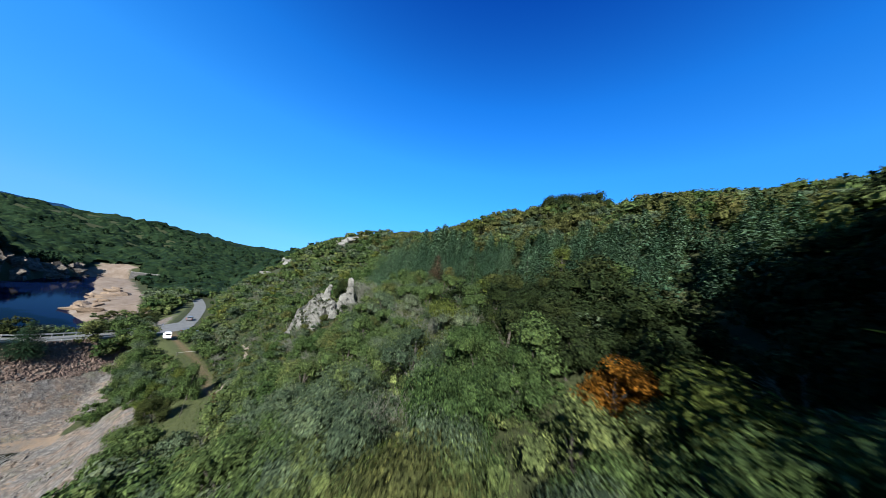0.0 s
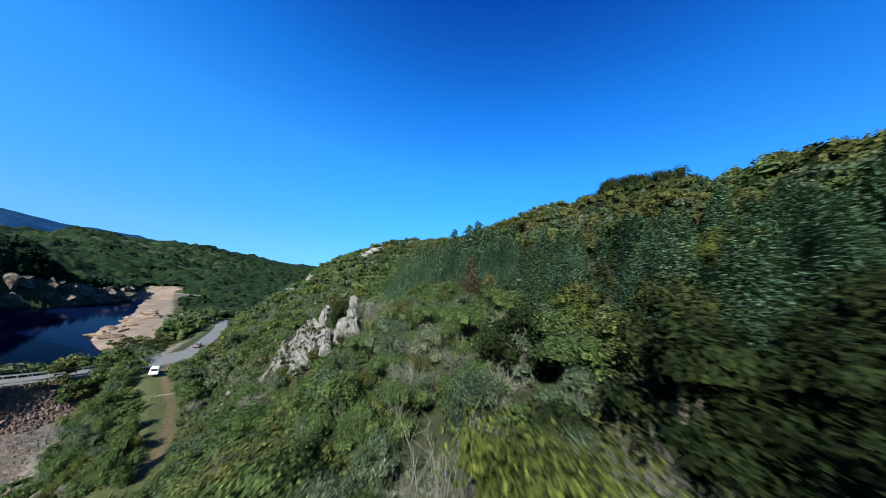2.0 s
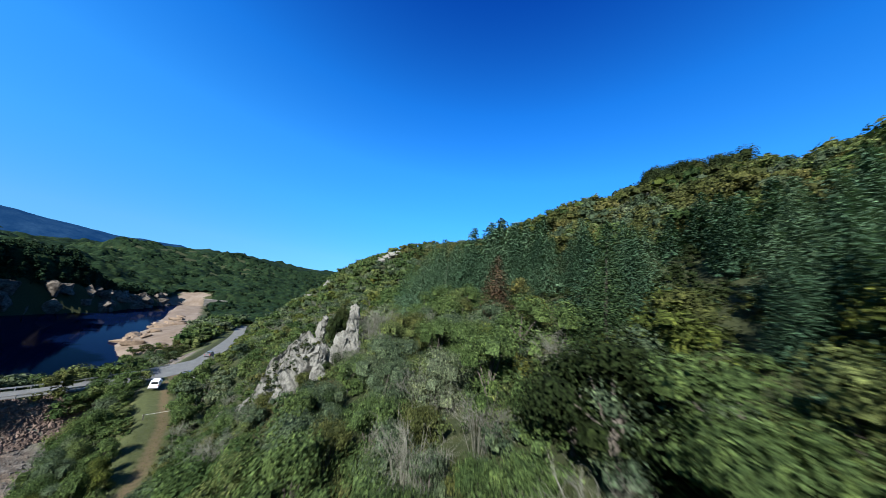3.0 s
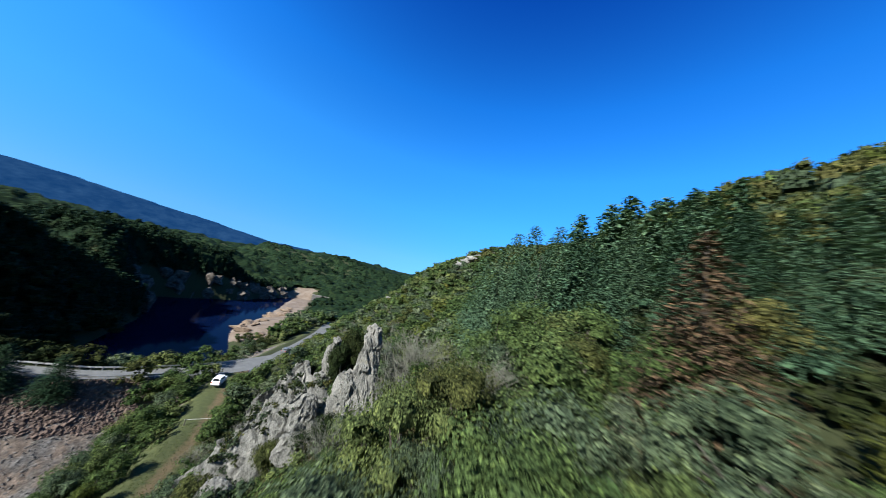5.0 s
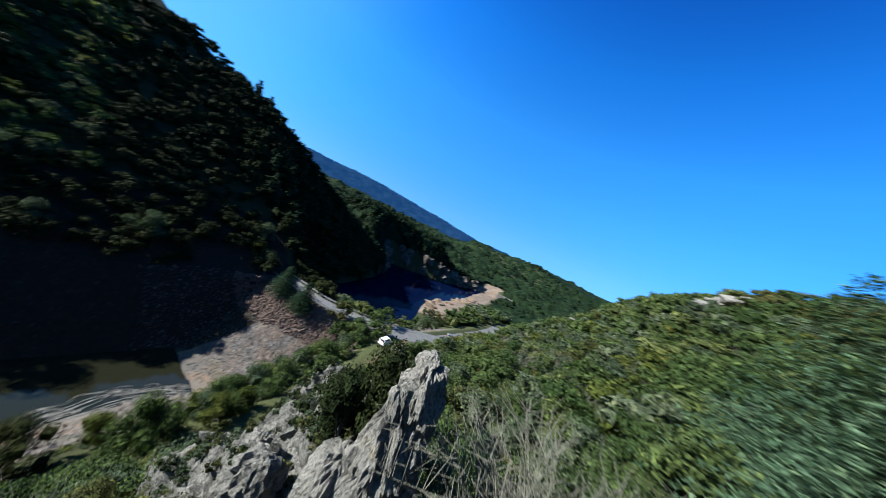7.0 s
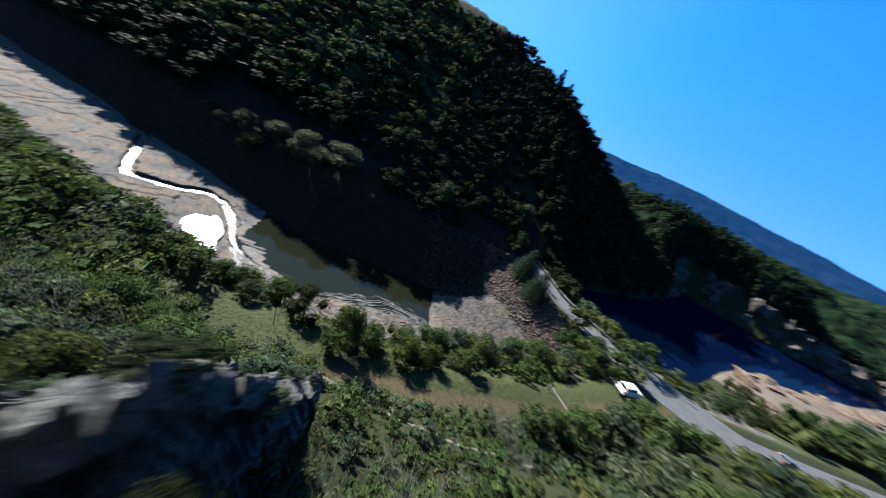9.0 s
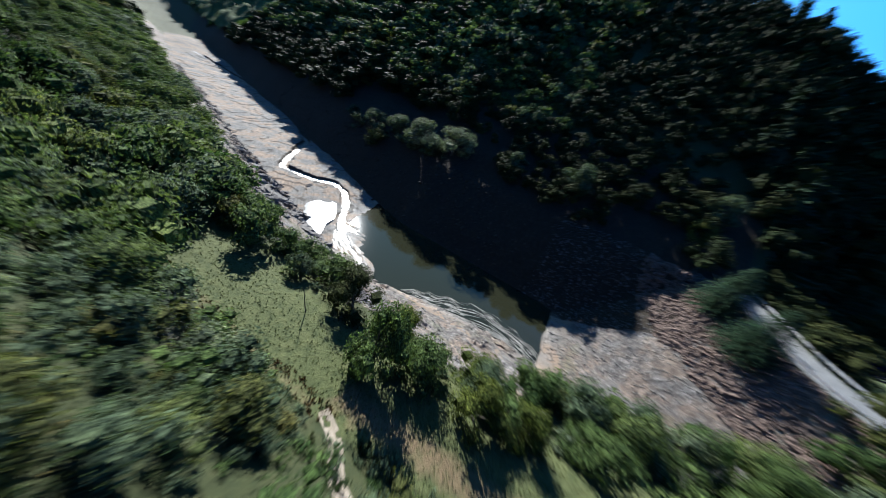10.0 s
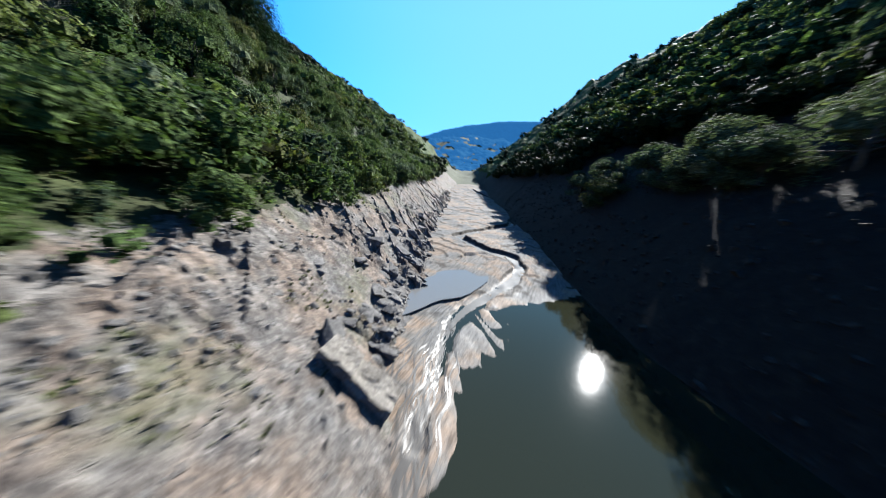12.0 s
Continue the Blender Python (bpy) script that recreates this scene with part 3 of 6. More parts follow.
damp = 0.85 * step(MZ, POOL + 0.35, POOL + 0.0) + 0.5 * step(MGAP, 2.2, 0.2)
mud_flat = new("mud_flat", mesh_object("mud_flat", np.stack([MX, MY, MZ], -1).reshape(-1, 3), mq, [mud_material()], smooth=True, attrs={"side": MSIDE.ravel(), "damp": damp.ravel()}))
tagged(mud_flat, "grey and tan silt bed cut by the brook", "mud", kind="structure")


def sheet(name, corners, z, mat, label):
    pts = [(*plan(s, v), z) for s, v in corners]
    ob = new(name, mesh_object(name, pts, [list(range(len(pts)))], [mat]))
    return tagged(ob, label, "water", kind="structure")


# the mountains at the edge of sight, haze painted on as blue
def mountain_range(name, bearing, crest, reach, label, mat):
    """A far range: bearings in degrees, crest heights as they would stand at two kilometres."""
    deg = np.linspace(bearing[0], bearing[-1], 420)
    top = (np.interp(deg, bearing, crest) - 45) * reach / 2000 + 45
    k = np.linspace(-1, 1, 26)
    D, K = np.meshgrid(np.radians(deg), k, indexing="ij")
    R = reach + 620 * K
    x, y = -R * np.sin(D), R * np.cos(D)
    z = top[:, None] * (1 - np.abs(K) ** 1.3) - 30 + 30 * (1 - np.abs(K)) + (1 - K * K) * (55 * np.abs(K) * fbm(x / 300, y / 300) + 7 * fbm(x / 60, y / 60, 3))
    i = np.arange(D.size).reshape(D.shape)
    q = np.stack([i[:-1, :-1], i[1:, :-1], i[1:, 1:], i[:-1, 1:]], -1).reshape(-1, 4)
    ob = new(name, mesh_object(name, np.stack([x, y, z], -1).reshape(-1, 3), q, [mat], smooth=True))
    return tagged(ob, label, "mountain", kind="structure")


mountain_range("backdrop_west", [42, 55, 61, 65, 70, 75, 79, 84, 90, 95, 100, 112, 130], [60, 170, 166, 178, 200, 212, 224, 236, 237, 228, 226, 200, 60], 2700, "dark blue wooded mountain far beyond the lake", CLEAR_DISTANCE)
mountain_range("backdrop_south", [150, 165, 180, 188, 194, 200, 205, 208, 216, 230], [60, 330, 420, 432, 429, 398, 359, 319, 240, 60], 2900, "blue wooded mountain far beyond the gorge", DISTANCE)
sheet("water_pool", [(-46, 32), (-14, 32), (-14, 98), (-46, 98)], POOL, POOL_WATER, "still dark green pool in the drained arm")
sheet("water_lake", [(-190, 118), (-30, 118), (-30, 440), (-190, 440)], LAKE, LAKE_WATER, "deep blue reservoir water beyond the embankment")

# ---- road ----
def ribbon(name, pts, width, z, mat, label, category, lift=0.06):
    pts = [Vector(p) for p in pts]
    verts, faces = [], []
    for i, p in enumerate(pts):
        d = (pts[min(i + 1, len(pts) - 1)] - pts[max(i - 1, 0)]).normalized()
        nrm = Vector((-d.y, d.x))
        w = width[i] if isinstance(width, list) else width
        for k in (-0.5, 0.5):
            q = p + nrm * w * k
            verts.append((q.x, q.y, z + lift))
        for k in (-0.5, 0.5):
            q = p + nrm * (w + 0.3) * k
            verts.append((q.x, q.y, z - 0.5))
    for i in range(len(pts) - 1):
        a, b = 4 * i, 4 * i + 4
        faces += [[a, b, b + 1, a + 1], [a + 2, b + 2, b, a], [a + 1, b + 1, b + 3, a + 3]]
    ob = new(name, mesh_object(name, verts, faces, [mat]))
    return tagged(ob, label, category, kind="structure")


def smooth_line(pts, n):
    pts = np.array(pts, float)
    out = []
    for i in range(len(pts) - 1):
        p0, p1, p2, p3 = pts[max(i - 1, 0)], pts[i], pts[i + 1], pts[min(i + 2, len(pts) - 1)]
        for t in np.linspace(0, 1, n, endpoint=False):
            out.append(0.5 * (2 * p1 + (p2 - p0) * t + (2 * p0 - 5 * p1 + 4 * p2 - p3) * t * t + (3 * p1 - p0 - 3 * p2 + p3) * t**3))
    return out + [pts[-1]]


ROAD = smooth_line([plan(s, v) for s, v in ((-75, 106), (-58.8, 108.8), (-45.8, 111.4), (-37, 113.5), (-30, 118), (-22, 125.5), (-16.5, 133), (-13, 142), (-12, 152), (-12.5, 184), (-14, 203), (-18, 230))], 8)
ribbon("road", ROAD, [5.0 + 4.0 * float(step(i, 30, 44) * step(-i, -62, -50)) for i in range(len(ROAD))], ROAD_Z, ASPHALT, "pale grey asphalt road across the embankment", "road")

# ---- trees ----
def rand_dirs(rng, n):
    d = rng.normal(size=(n, 3))
    return d / np.linalg.norm(d, axis=1)[:, None]


def cards(rng, centres, normals, size, slim=0.6, fold=0.25):
    """Leaf sprays: three-cornered, drooping at the tip, facing more or less along the normals."""
    n = len(centres)
    nrm = normals + rng.normal(size=(n, 3)) * 0.34
    nrm /= np.linalg.norm(nrm, axis=1)[:, None]
    a = np.cross(nrm, rand_dirs(rng, n))
    a /= np.linalg.norm(a, axis=1)[:, None] + 1e-9
    b = np.cross(nrm, a)
    L = (size * rng.uniform(0.6, 1.4, n))[:, None]
    W = L * slim
    verts = np.stack([centres - a * L * 0.8 + b * W, centres - a * L * 0.8 - b * W, centres + a * L * 1.2 - nrm * L * fold], 1).reshape(-1, 3)
    return verts, np.arange(3 * n).reshape(n, 3)


def in_threes(f):
    """Four-cornered faces split in two."""
    return np.concatenate([f[:, [0, 1, 2]], f[:, [0, 2, 3]]]) if f.shape[1] == 4 else f


CORE_CORNERS = np.array([(a, b, c) for a in (-1, 1) for b in (-1, 1) for c in (-1, 1)]) / math.sqrt(3)
CORE_FACES = np.array([(0, 1, 3, 2), (4, 6, 7, 5), (0, 4, 5, 1), (2, 3, 7, 6), (0, 2, 6, 4), (1, 5, 7, 3)])


def core(rng, lobe, share):
    """The thick of a lobe, where leaves and twigs close the view."""
    a = rng.uniform(0, 1.57)
    turn = np.array(((math.cos(a), -math.sin(a), 0), (math.sin(a), math.cos(a), 0), (0, 0, 1)))
    return lobe[:3] + (CORE_CORNERS * rng.uniform(0.8, 1.2, (8, 1))) @ turn.T * lobe[3] * share, CORE_FACES


def tube(pts, radii, sides=5):
    verts, faces = [], []
    pts = [np.array(p, float) for p in pts]
    for i, p in enumerate(pts):
        d = pts[min(i + 1, len(pts) - 1)] - pts[max(i - 1, 0)]
        d /= np.linalg.norm(d) + 1e-9
        u = np.cross(d, (0.3, 1, 0.2))
        u /= np.linalg.norm(u)
        w = np.cross(d, u)
        for k in range(sides):
            a = 2 * math.pi * k / sides
            verts.append(p + radii[i] * (math.cos(a) * u + math.sin(a) * w))
    for i in range(len(pts) - 1):
        for k in range(sides):
            faces.append([i * sides + k, i * sides + (k + 1) % sides, (i + 1) * sides + (k + 1) % sides, (i + 1) * sides + k])
    return np.array(verts), np.array(faces)


def join(parts):
    vs, fs, o = [], [], 0
    for v, f in parts:
        vs.append(v)
        fs.append(f + o)
        o += len(v)
    if len({f.shape[1] for f in fs}) > 1:
        fs = [in_threes(f) for f in fs]
    return np.concatenate(vs), np.concatenate(fs)


def broadleaf(rng, leaves, size, spread=0.42, low=0.18, lobes=9, thick=0.6):
    """Unit tree, 1 high: a crown of uneven lobes, and a trunk with limbs."""
    cs = []
    for i in range(lobes):
        a, r, z = rng.uniform(0, 6.283), spread * math.sqrt(rng.random()) * 0.75, rng.uniform(low + 0.12, 0.82)
        r *= 1.15 - 0.75 * max(0, z - 0.45)
        cs.append((r * math.cos(a), r * math.sin(a), z, rng.uniform(0.13, 0.24)))
    cs.append((0, 0, 0.8, 0.18))
    cs = np.array(cs)
    pick = rng.choice(len(cs), leaves, p=cs[:, 3] ** 2 / (cs[:, 3] ** 2).sum())
    d = rand_dirs(rng, leaves)
    d[:, 2] = np.abs(d[:, 2]) * rng.choice([1, 1, 1, -0.7], leaves)
    rad = cs[pick, 3] * rng.uniform(0.82, 1.12, leaves)
    crown = join([cards(rng, cs[pick, :3] + d * rad[:, None], d, size)] + [core(rng, c, thick) for c in cs if leaves > 150])
    wood = [tube([(0, 0, -0.12), (0.02, 0.01, 0.2), (0, 0.02, 0.45), (0, 0, 0.75)], [0.03, 0.024, 0.016, 0.006])]
    for c in cs[: min(6, lobes)]:
        z0 = rng.uniform(0.15, 0.4)
        wood.append(tube([(0, 0.01, z0), (c[0] * 0.5, c[1] * 0.5, z0 + (c[2] - z0) * 0.6), tuple(c[:3])], [0.014, 0.009, 0.003], 4))
    return crown, join(wood)


def spruce(rng, whorls, per, size, dense=7):
    """Unit spruce: whorls of drooping boughs, each a run of needle cards."""
    cen, nor = [], []
    for i in range(whorls):
        z = 0.1 + 0.88 * (i / whorls) ** 0.95
        reach = 0.28 * (1 - z) ** 0.8 + 0.02
        k = max(8, int(per * (1 - z) + 5))
        a0 = rng.uniform(0, 6.28)
        for j in range(k):
            a = a0 + 6.283 * j / k + rng.uniform(-0.2, 0.2)
            R = reach * rng.uniform(0.75, 1.15)
            for f in np.linspace(0.25, 1.0, max(2, int(2 + dense * reach))):
                cen.append((R * f * math.cos(a), R * f * math.sin(a), z - 0.10 * R * f - 0.15 * R * f * f + rng.uniform(-0.014, 0.014)))
                nor.append((0.45 * math.cos(a), 0.45 * math.sin(a), 1.0))
    cen, nor = np.array(cen), np.array(nor)
    crown = cards(rng, cen, nor / np.linalg.norm(nor, axis=1)[:, None], size, 0.5, 0.3)
    return crown, tube([(0, 0, -0.08), (0, 0, 0.4), (0, 0, 0.98)], [0.016, 0.011, 0.002])


def bare_tree(rng, stems=9, twigs=8, thick=1.0):
    """Unit leafless bush: many thin stems that arch outwards, forked into fine twigs."""
    wood = []
    for i in range(stems):
        a, out = rng.uniform(0, 6.283), rng.uniform(0.1, 0.62)
        side = np.array((math.cos(a), math.sin(a), 0.0))
        foot = side * 0.07 * rng.random() + np.array((0, 0, -0.1))
        mid = side * out * 0.45 + np.array((*rng.uniform(-0.06, 0.06, 2), rng.uniform(0.45, 0.7)))
        top = side * out + np.array((*rng.uniform(-0.05, 0.05, 2), rng.uniform(0.55, 1.0) - 0.5 * max(0, out - 0.35)))
        wood.append(tube([foot, mid, top], [0.0052 * thick, 0.0036 * thick, 0.0012 * thick], 3))
        for j in range(twigs):
            t = rng.uniform(0.15, 1.0)
            p = foot + (mid - foot) * (0.4 + 0.6 * t) if rng.random() < 0.35 else mid + (top - mid) * t
            q = p + side * rng.uniform(0.0, 0.1) + rng.normal(0, 0.055, 3) + np.array((0, 0, 0.06))
            r = q + side * rng.uniform(0.0, 0.08) + rng.normal(0, 0.045, 3)
            wood.append(tube([p, q, r], [0.0022 * thick, 0.0016 * thick, 0.0007 * thick], 3))
    return join(wood)


def put(arr, x, y, z, size, turn, widen=1.0):
    c, s = math.cos(turn), math.sin(turn)
    out = np.empty_like(arr)
    out[:, 0] = x + size * widen * (c * arr[:, 0] - s * arr[:, 1])
    out[:, 1] = y + size * widen * (s * arr[:, 0] + c * arr[:, 1])
    out[:, 2] = z + size * arr[:, 2]
    return out


def wooded(x, y):
    """How thickly trees stand at a place, 0 to 1."""
    s, v = valley(x, y)
    sp = s - 0.25 * np.minimum(0, v - 50)
    z = height(x, y)
    me = np.interp(v, [70, 85, 100, 119, 128], [0, -1.5, -5, -12, -14])
    w = np.ones_like(x)
    w *= ~((sp > -43) & (sp < -10.5) & (v < 86))
    w *= ~((s - me > -4.4) & (s - me < 2.0) & (v > 50) & (v < 80))
    w *= ~((s - me > -10.5) & (s - me < 0) & (v > 61) & (v < 80))
    w *= ~((np.abs(s - me + 0.8) < 3.4) & (v > 79) & (v < 128))
    w *= ~((np.abs(v - road_line(s)) < 3.8) & (s < -11) & (s > -76))
    w *= ~((s > -21) & (s < -6.5) & (v > 124) & (v < 235))
    w *= ~((np.abs(v - 100) < 14) & (s < -18) & (s > -56))
    w *= (z > LAKE + 1.2) | (v < 100)
    w *= ~((x > -142) & (x < -43) & (y > 186) & (y < 254) & (fbm(x / 9 + 5, y / 9) > -0.05))
    w *= ~((v > 130) & (s - shore_east(v) < np.where(v > 186, 25, 18)) & (s - shore_east(v) > -5) & (v < 420))
    w *= ~((sp < -40) & (v < 92) & (z < 23.0))
    w *= ~((sp < -48) & (sp > -64) & (v < 62) & (v > 5) & (z < 29))
    ax, ay = x + 30, y - 67.5
    along, across = 0.87 * ax + 0.48 * ay, -0.48 * ax + 0.87 * ay
    w *= ~((along > -9) & (along < 8) & (across < 2.0) & (across > -2.5 - 0.28 * (along + 9)))
    return w


def spruce_edge(v):
    return np.interp(v, [0, 15, 26, 37, 47, 60, 70, 75, 92], [40, 36, 31, 33, 37, 41, 40, 36, 36])


def is_spruce(x, y):
    s, v = valley(x, y)
    # second zone: tall spruces added beside the view to cast shade on the gully
    return ((s > spruce_edge(v)) & (s < 63) & (v > 0) & (v < 92)) | ((y < 0.45 * x - 4) & (y > -6) & (x > 9) & (x < 30))


rngT = np.random.default_rng(11)
HI = [broadleaf(rngT, 3000, 0.0165, *p) for p in ((0.42, 0.12, 12), (0.5, 0.02, 14), (0.36, 0.15, 11), (0.46, 0.05, 13))]
FINE = [broadleaf(rngT, 6600, 0.0115, *p) for p in ((0.42, 0.12, 14), (0.5, 0.02, 16), (0.36, 0.15, 13), (0.46, 0.05, 15))]
BUSH = [broadleaf(rngT, 6000, 0.0175, 0.5, -0.12, 20, 0.62) for _ in range(3)]
MID = [broadleaf(rngT, 1000, 0.03, *p) for p in ((0.42, 0.12, 11), (0.5, 0.02, 12), (0.38, 0.15, 10))]
LOW = [broadleaf(rngT, 430, 0.046, *p) for p in ((0.46, 0.1, 9), (0.5, 0.05, 9), (0.42, 0.1, 8))]
HILL = [broadleaf(rngT, 170, 0.055, *p, 0.8) for p in ((0.46, 0.1, 7), (0.5, 0.05, 7), (0.42, 0.1, 7))]
TINY = [broadleaf(rngT, 190, 0.046, 0.5, 0.0, 8) for _ in range(3)]
SPR_HI = [spruce(rngT, 56, 18, 0.0125, 38) for _ in range(2)] + [spruce(rngT, 66, 22, 0.0085, 54) for _ in range(2)]
SPR_MID = [spruce(rngT, 32, 13, 0.023, 22) for _ in range(2)]
SPR_LOW = [spruce(rngT, 12, 8, 0.06, 7) for _ in range(2)]
BARE = [bare_tree(rngT, 30, 14) for _ in range(3)]
BARE_FEW = [bare_tree(rngT, 9, 8, 1.6) for _ in range(3)]
TINY_FINE = [broadleaf(rngT, 330, 0.033, 0.5, 0.0, 9) for _ in range(3)]
MID_FINE = [broadleaf(rngT, 1350, 0.025, *p) for p in ((0.42, 0.12, 11), (0.5, 0.02, 12), (0.38, 0.15, 10))]


def scatter(rng, x0, x1, y0, y1, gap):
    nx, ny = int((x1 - x0) / gap), int((y1 - y0) / gap)
    gx, gy = np.meshgrid(np.arange(nx), np.arange(ny), indexing="ij")
    x = x0 + (gx + rng.uniform(0.05, 0.95, gx.shape)) * gap
    y = y0 + (gy + rng.uniform(0.05, 0.95, gy.shape)) * gap
    return x.ravel(), y.ravel()


class Woods:
    def __init__(self):
        self.v, self.f, self.t, self.m, self.o = [], [], [], [], 0

    def add(self, mesh, mat, tint, *where):
        s, along = valley(where[0], where[1])
        if 212 < along < 392 and -2 < float(shore_west(np.array([along]))[0]) - s < 13:
            return  # bare cliffs over the lake
        v = put(mesh[0], *where)
        self.v.append(v)
        f = in_threes(mesh[1])
        self.f.append(f + self.o)
        self.t.append(np.full(len(v), tint))
        self.m.append(np.full(len(f), mat))
        self.o += len(v)

    def finish(self, name, mats, label):
        ob = new(name, mesh_object(name, np.concatenate(self.v), np.concatenate(self.f), mats, np.concatenate(self.m), attrs={"tint": np.concatenate(self.t)}))
        return tagged(ob, label, "trees", kind="stuff")


def part(name, data, parent, label=""):
    ob = new(name, data)
    ob.parent = parent
    if label:
        ob["label"] = label
    return ob


PROTO = {}


def tree_thing(kind, variant, mat, m, label, group):
    """One tree as a thing of its own: an empty at its foot, trunk and crown."""
    key = (kind, variant, mat.name)
    if key not in PROTO:
        root = new(kind)
        if kind == "bare_bush":
            part("twig_crown", mesh_object("twig_crown", *BARE[variant], [mat]), root)
        else:
            crown, wood = {"spruce_tree": SPR_HI, "shrub": BUSH}.get(kind, HI + FINE)[variant]
            part("trunk", mesh_object("trunk", *wood, [BARK]), root)
            part("crown", mesh_object("crown", *crown, [mat]), root)
        tagged(root, label, {"bare_bush": "bush", "shrub": "shrub"}.get(kind, "tree"), group)
        root.matrix_basis = m
        PROTO[key] = (root, Matrix(m))
        return root
    root, first = PROTO[key]
    root.scale = (1, 1, 1)
    ob = copy_thing(root, Matrix.Identity(4))
    ob.matrix_basis = m
    root.matrix_basis = first
    if label:
        ob["label"] = label
    return ob


def stand(x, y, z, size, turn, widen=1.0):
    return Matrix.LocRotScale((x, y, z), Euler((0, 0, turn)), (size * widen, size * widen, size))


MATS = [LEAF, LEAF_GREY, LEAF_YELLOW, NEEDLE, LEAF_FAR, BARK, TWIG, NEEDLE_DEAD, LEAF_ORANGE, LEAF_BROWN, LEAF_DARK, NEEDLE_DARK, NEEDLE_SHADED]
WORDS = {0: "dense olive-green broadleaf tree on the slope", 1: "grey-green shrubby tree on the rocky slope", 2: "yellow-green young ash tree turning in autumn", 10: "broadleaf tree with shade put into its dark green leaves", 9: "brown-olive oak tree beginning to turn", 8: "small orange-leaved tree among green woods"}
# the strip of hillside, meadow and bank that lies in the foreground
STRIP = [(0, -2), (0, 30), (-6, 53), (-24, 71), (-40, 68), (-51, 56), (-53, 42)]


def off_strip(x, y):
    best = np.full(np.shape(x), 1e9)
    for (ax, ay), (bx, by) in zip(STRIP[:-1], STRIP[1:]):
        dx, dy = bx - ax, by - ay
        t = np.clip(((x - ax) * dx + (y - ay) * dy) / (dx * dx + dy * dy), 0, 1)
        best = np.minimum(best, np.hypot(x - ax - t * dx, y - ay - t * dy))
    return best


rngW = np.random.default_rng(5)
near_woods, mid_woods = Woods(), Woods()
x, y = scatter(rngW, -210, 120, -130, 240, 3.3)
dist = np.hypot(x + 40, y - 45)
s_, v_ = valley(x, y)
keep = (wooded(x, y) > 0) & (dist < 185) & (s_ < 165) & (s_ > -150)
x, y = x[keep], y[keep]
z, off, spr = height(x, y), off_strip(x, y), is_spruce(x, y)
s_, v_ = valley(x, y)
n_things = 0
patch = fbm(x / 22 + 3, y / 22 + 8)
for i in np.argsort(off):
    k, turn, tint = rngW.random(), rngW.uniform(0, 6.28), float(np.clip(0.5 + 0.9 * patch[i] + rngW.normal(0, 0.2), 0, 0.99))
    thing = n_things < 285 and off[i] < 30
    if spr[i]:
        tall = float(np.interp(v_[i], [62, 68, 72, 76, 80, 84], [8.4, 10.4, 12.2, 15.0, 17.8, 19.2]))
        gap = rngW.random()
        if gap < 0.54 and y[i] > 0.45 * x[i]:
            if s_[i] - spruce_edge(v_[i]) < 6 and v_[i] < 66 and gap > 0.2:
                near_woods.add(MID_FINE[i % 3][0], (0, 9, 2, 0)[i % 4], tint, x[i], y[i], z[i] - 0.3, 3.6 + 5 * (gap - 0.2), turn, 1.2)
            elif v_[i] > 66 and gap > 0.4:
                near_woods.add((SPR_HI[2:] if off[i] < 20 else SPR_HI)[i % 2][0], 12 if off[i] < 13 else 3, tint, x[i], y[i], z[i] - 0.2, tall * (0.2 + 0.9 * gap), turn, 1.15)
            continue
        # the added shade-casting stand is far taller than the plantation
        hgt = rngW.uniform(19, 23) if y[i] < 0.45 * x[i] - 4 and x[i] < 36 else tall * rngW.uniform(0.66, 1.1)
        mat = 3
        if thing:
            close = off[i] < 13
            tree_thing("spruce_tree", int(rngW.integers(2)) + 2 * (v_[i] > 60 or close), NEEDLE_SHADED if close else NEEDLE, stand(x[i], y[i], z[i] - 0.2, hgt, turn, 1.12), "spruce at the plantation's edge, shade put into its green" if close else "blue-green spruce in a dense plantation", "spruces on the slope")
        else:
            m = (SPR_HI[2:] if off[i] < 13 or v_[i] > 70 and off[i] < 30 else SPR_HI if off[i] < 30 else SPR_MID if off[i] < 60 else SPR_LOW)[rngW.integers(2)]
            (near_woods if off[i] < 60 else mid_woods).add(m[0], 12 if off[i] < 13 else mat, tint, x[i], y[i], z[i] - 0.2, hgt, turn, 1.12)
        n_things += thing
        continue
    if 165 < v_[i] < 400 and s_[i] < -75 or (105 < v_[i] < 215 and s_[i] < -60 and k < 0.3):
        mid_woods.add(SPR_LOW[rngW.integers(2)][0], 11, tint, x[i], y[i], z[i] - 0.3, rngW.uniform(6, 10), turn, 1.2)
        continue
    rocky = (patch[i] > 0.12) and s_[i] > 5 and s_[i] < 28
    if k < (0.16 if rocky else 0.05) and s_[i] > -40:
        hgt = rngW.uniform(2.6, 5.0)
        if thing:
            tree_thing("bare_bush", int(rngW.integers(3)), TWIG, stand(x[i], y[i], z[i] - 0.2, hgt, turn, 1.1), "pale leafless bush with tangled dead twigs", "bare bushes on the slope")
            n_things += 1
        else:
            (near_woods if off[i] < 60 else mid_woods).add(BARE_FEW[rngW.integers(3)], 6, tint, x[i], y[i], z[i] - 0.2, hgt, turn, 1.1)
        continue
    mat = 1 if k < (0.5 if rocky else 0.28) else 2 if 0.5 < k < 0.54 else 0
    if s_[i] > 63 and k > 0.25 and rngW.random() < 0.7 or (mat == 0 and rngW.random() < 0.06):
        mat = 9
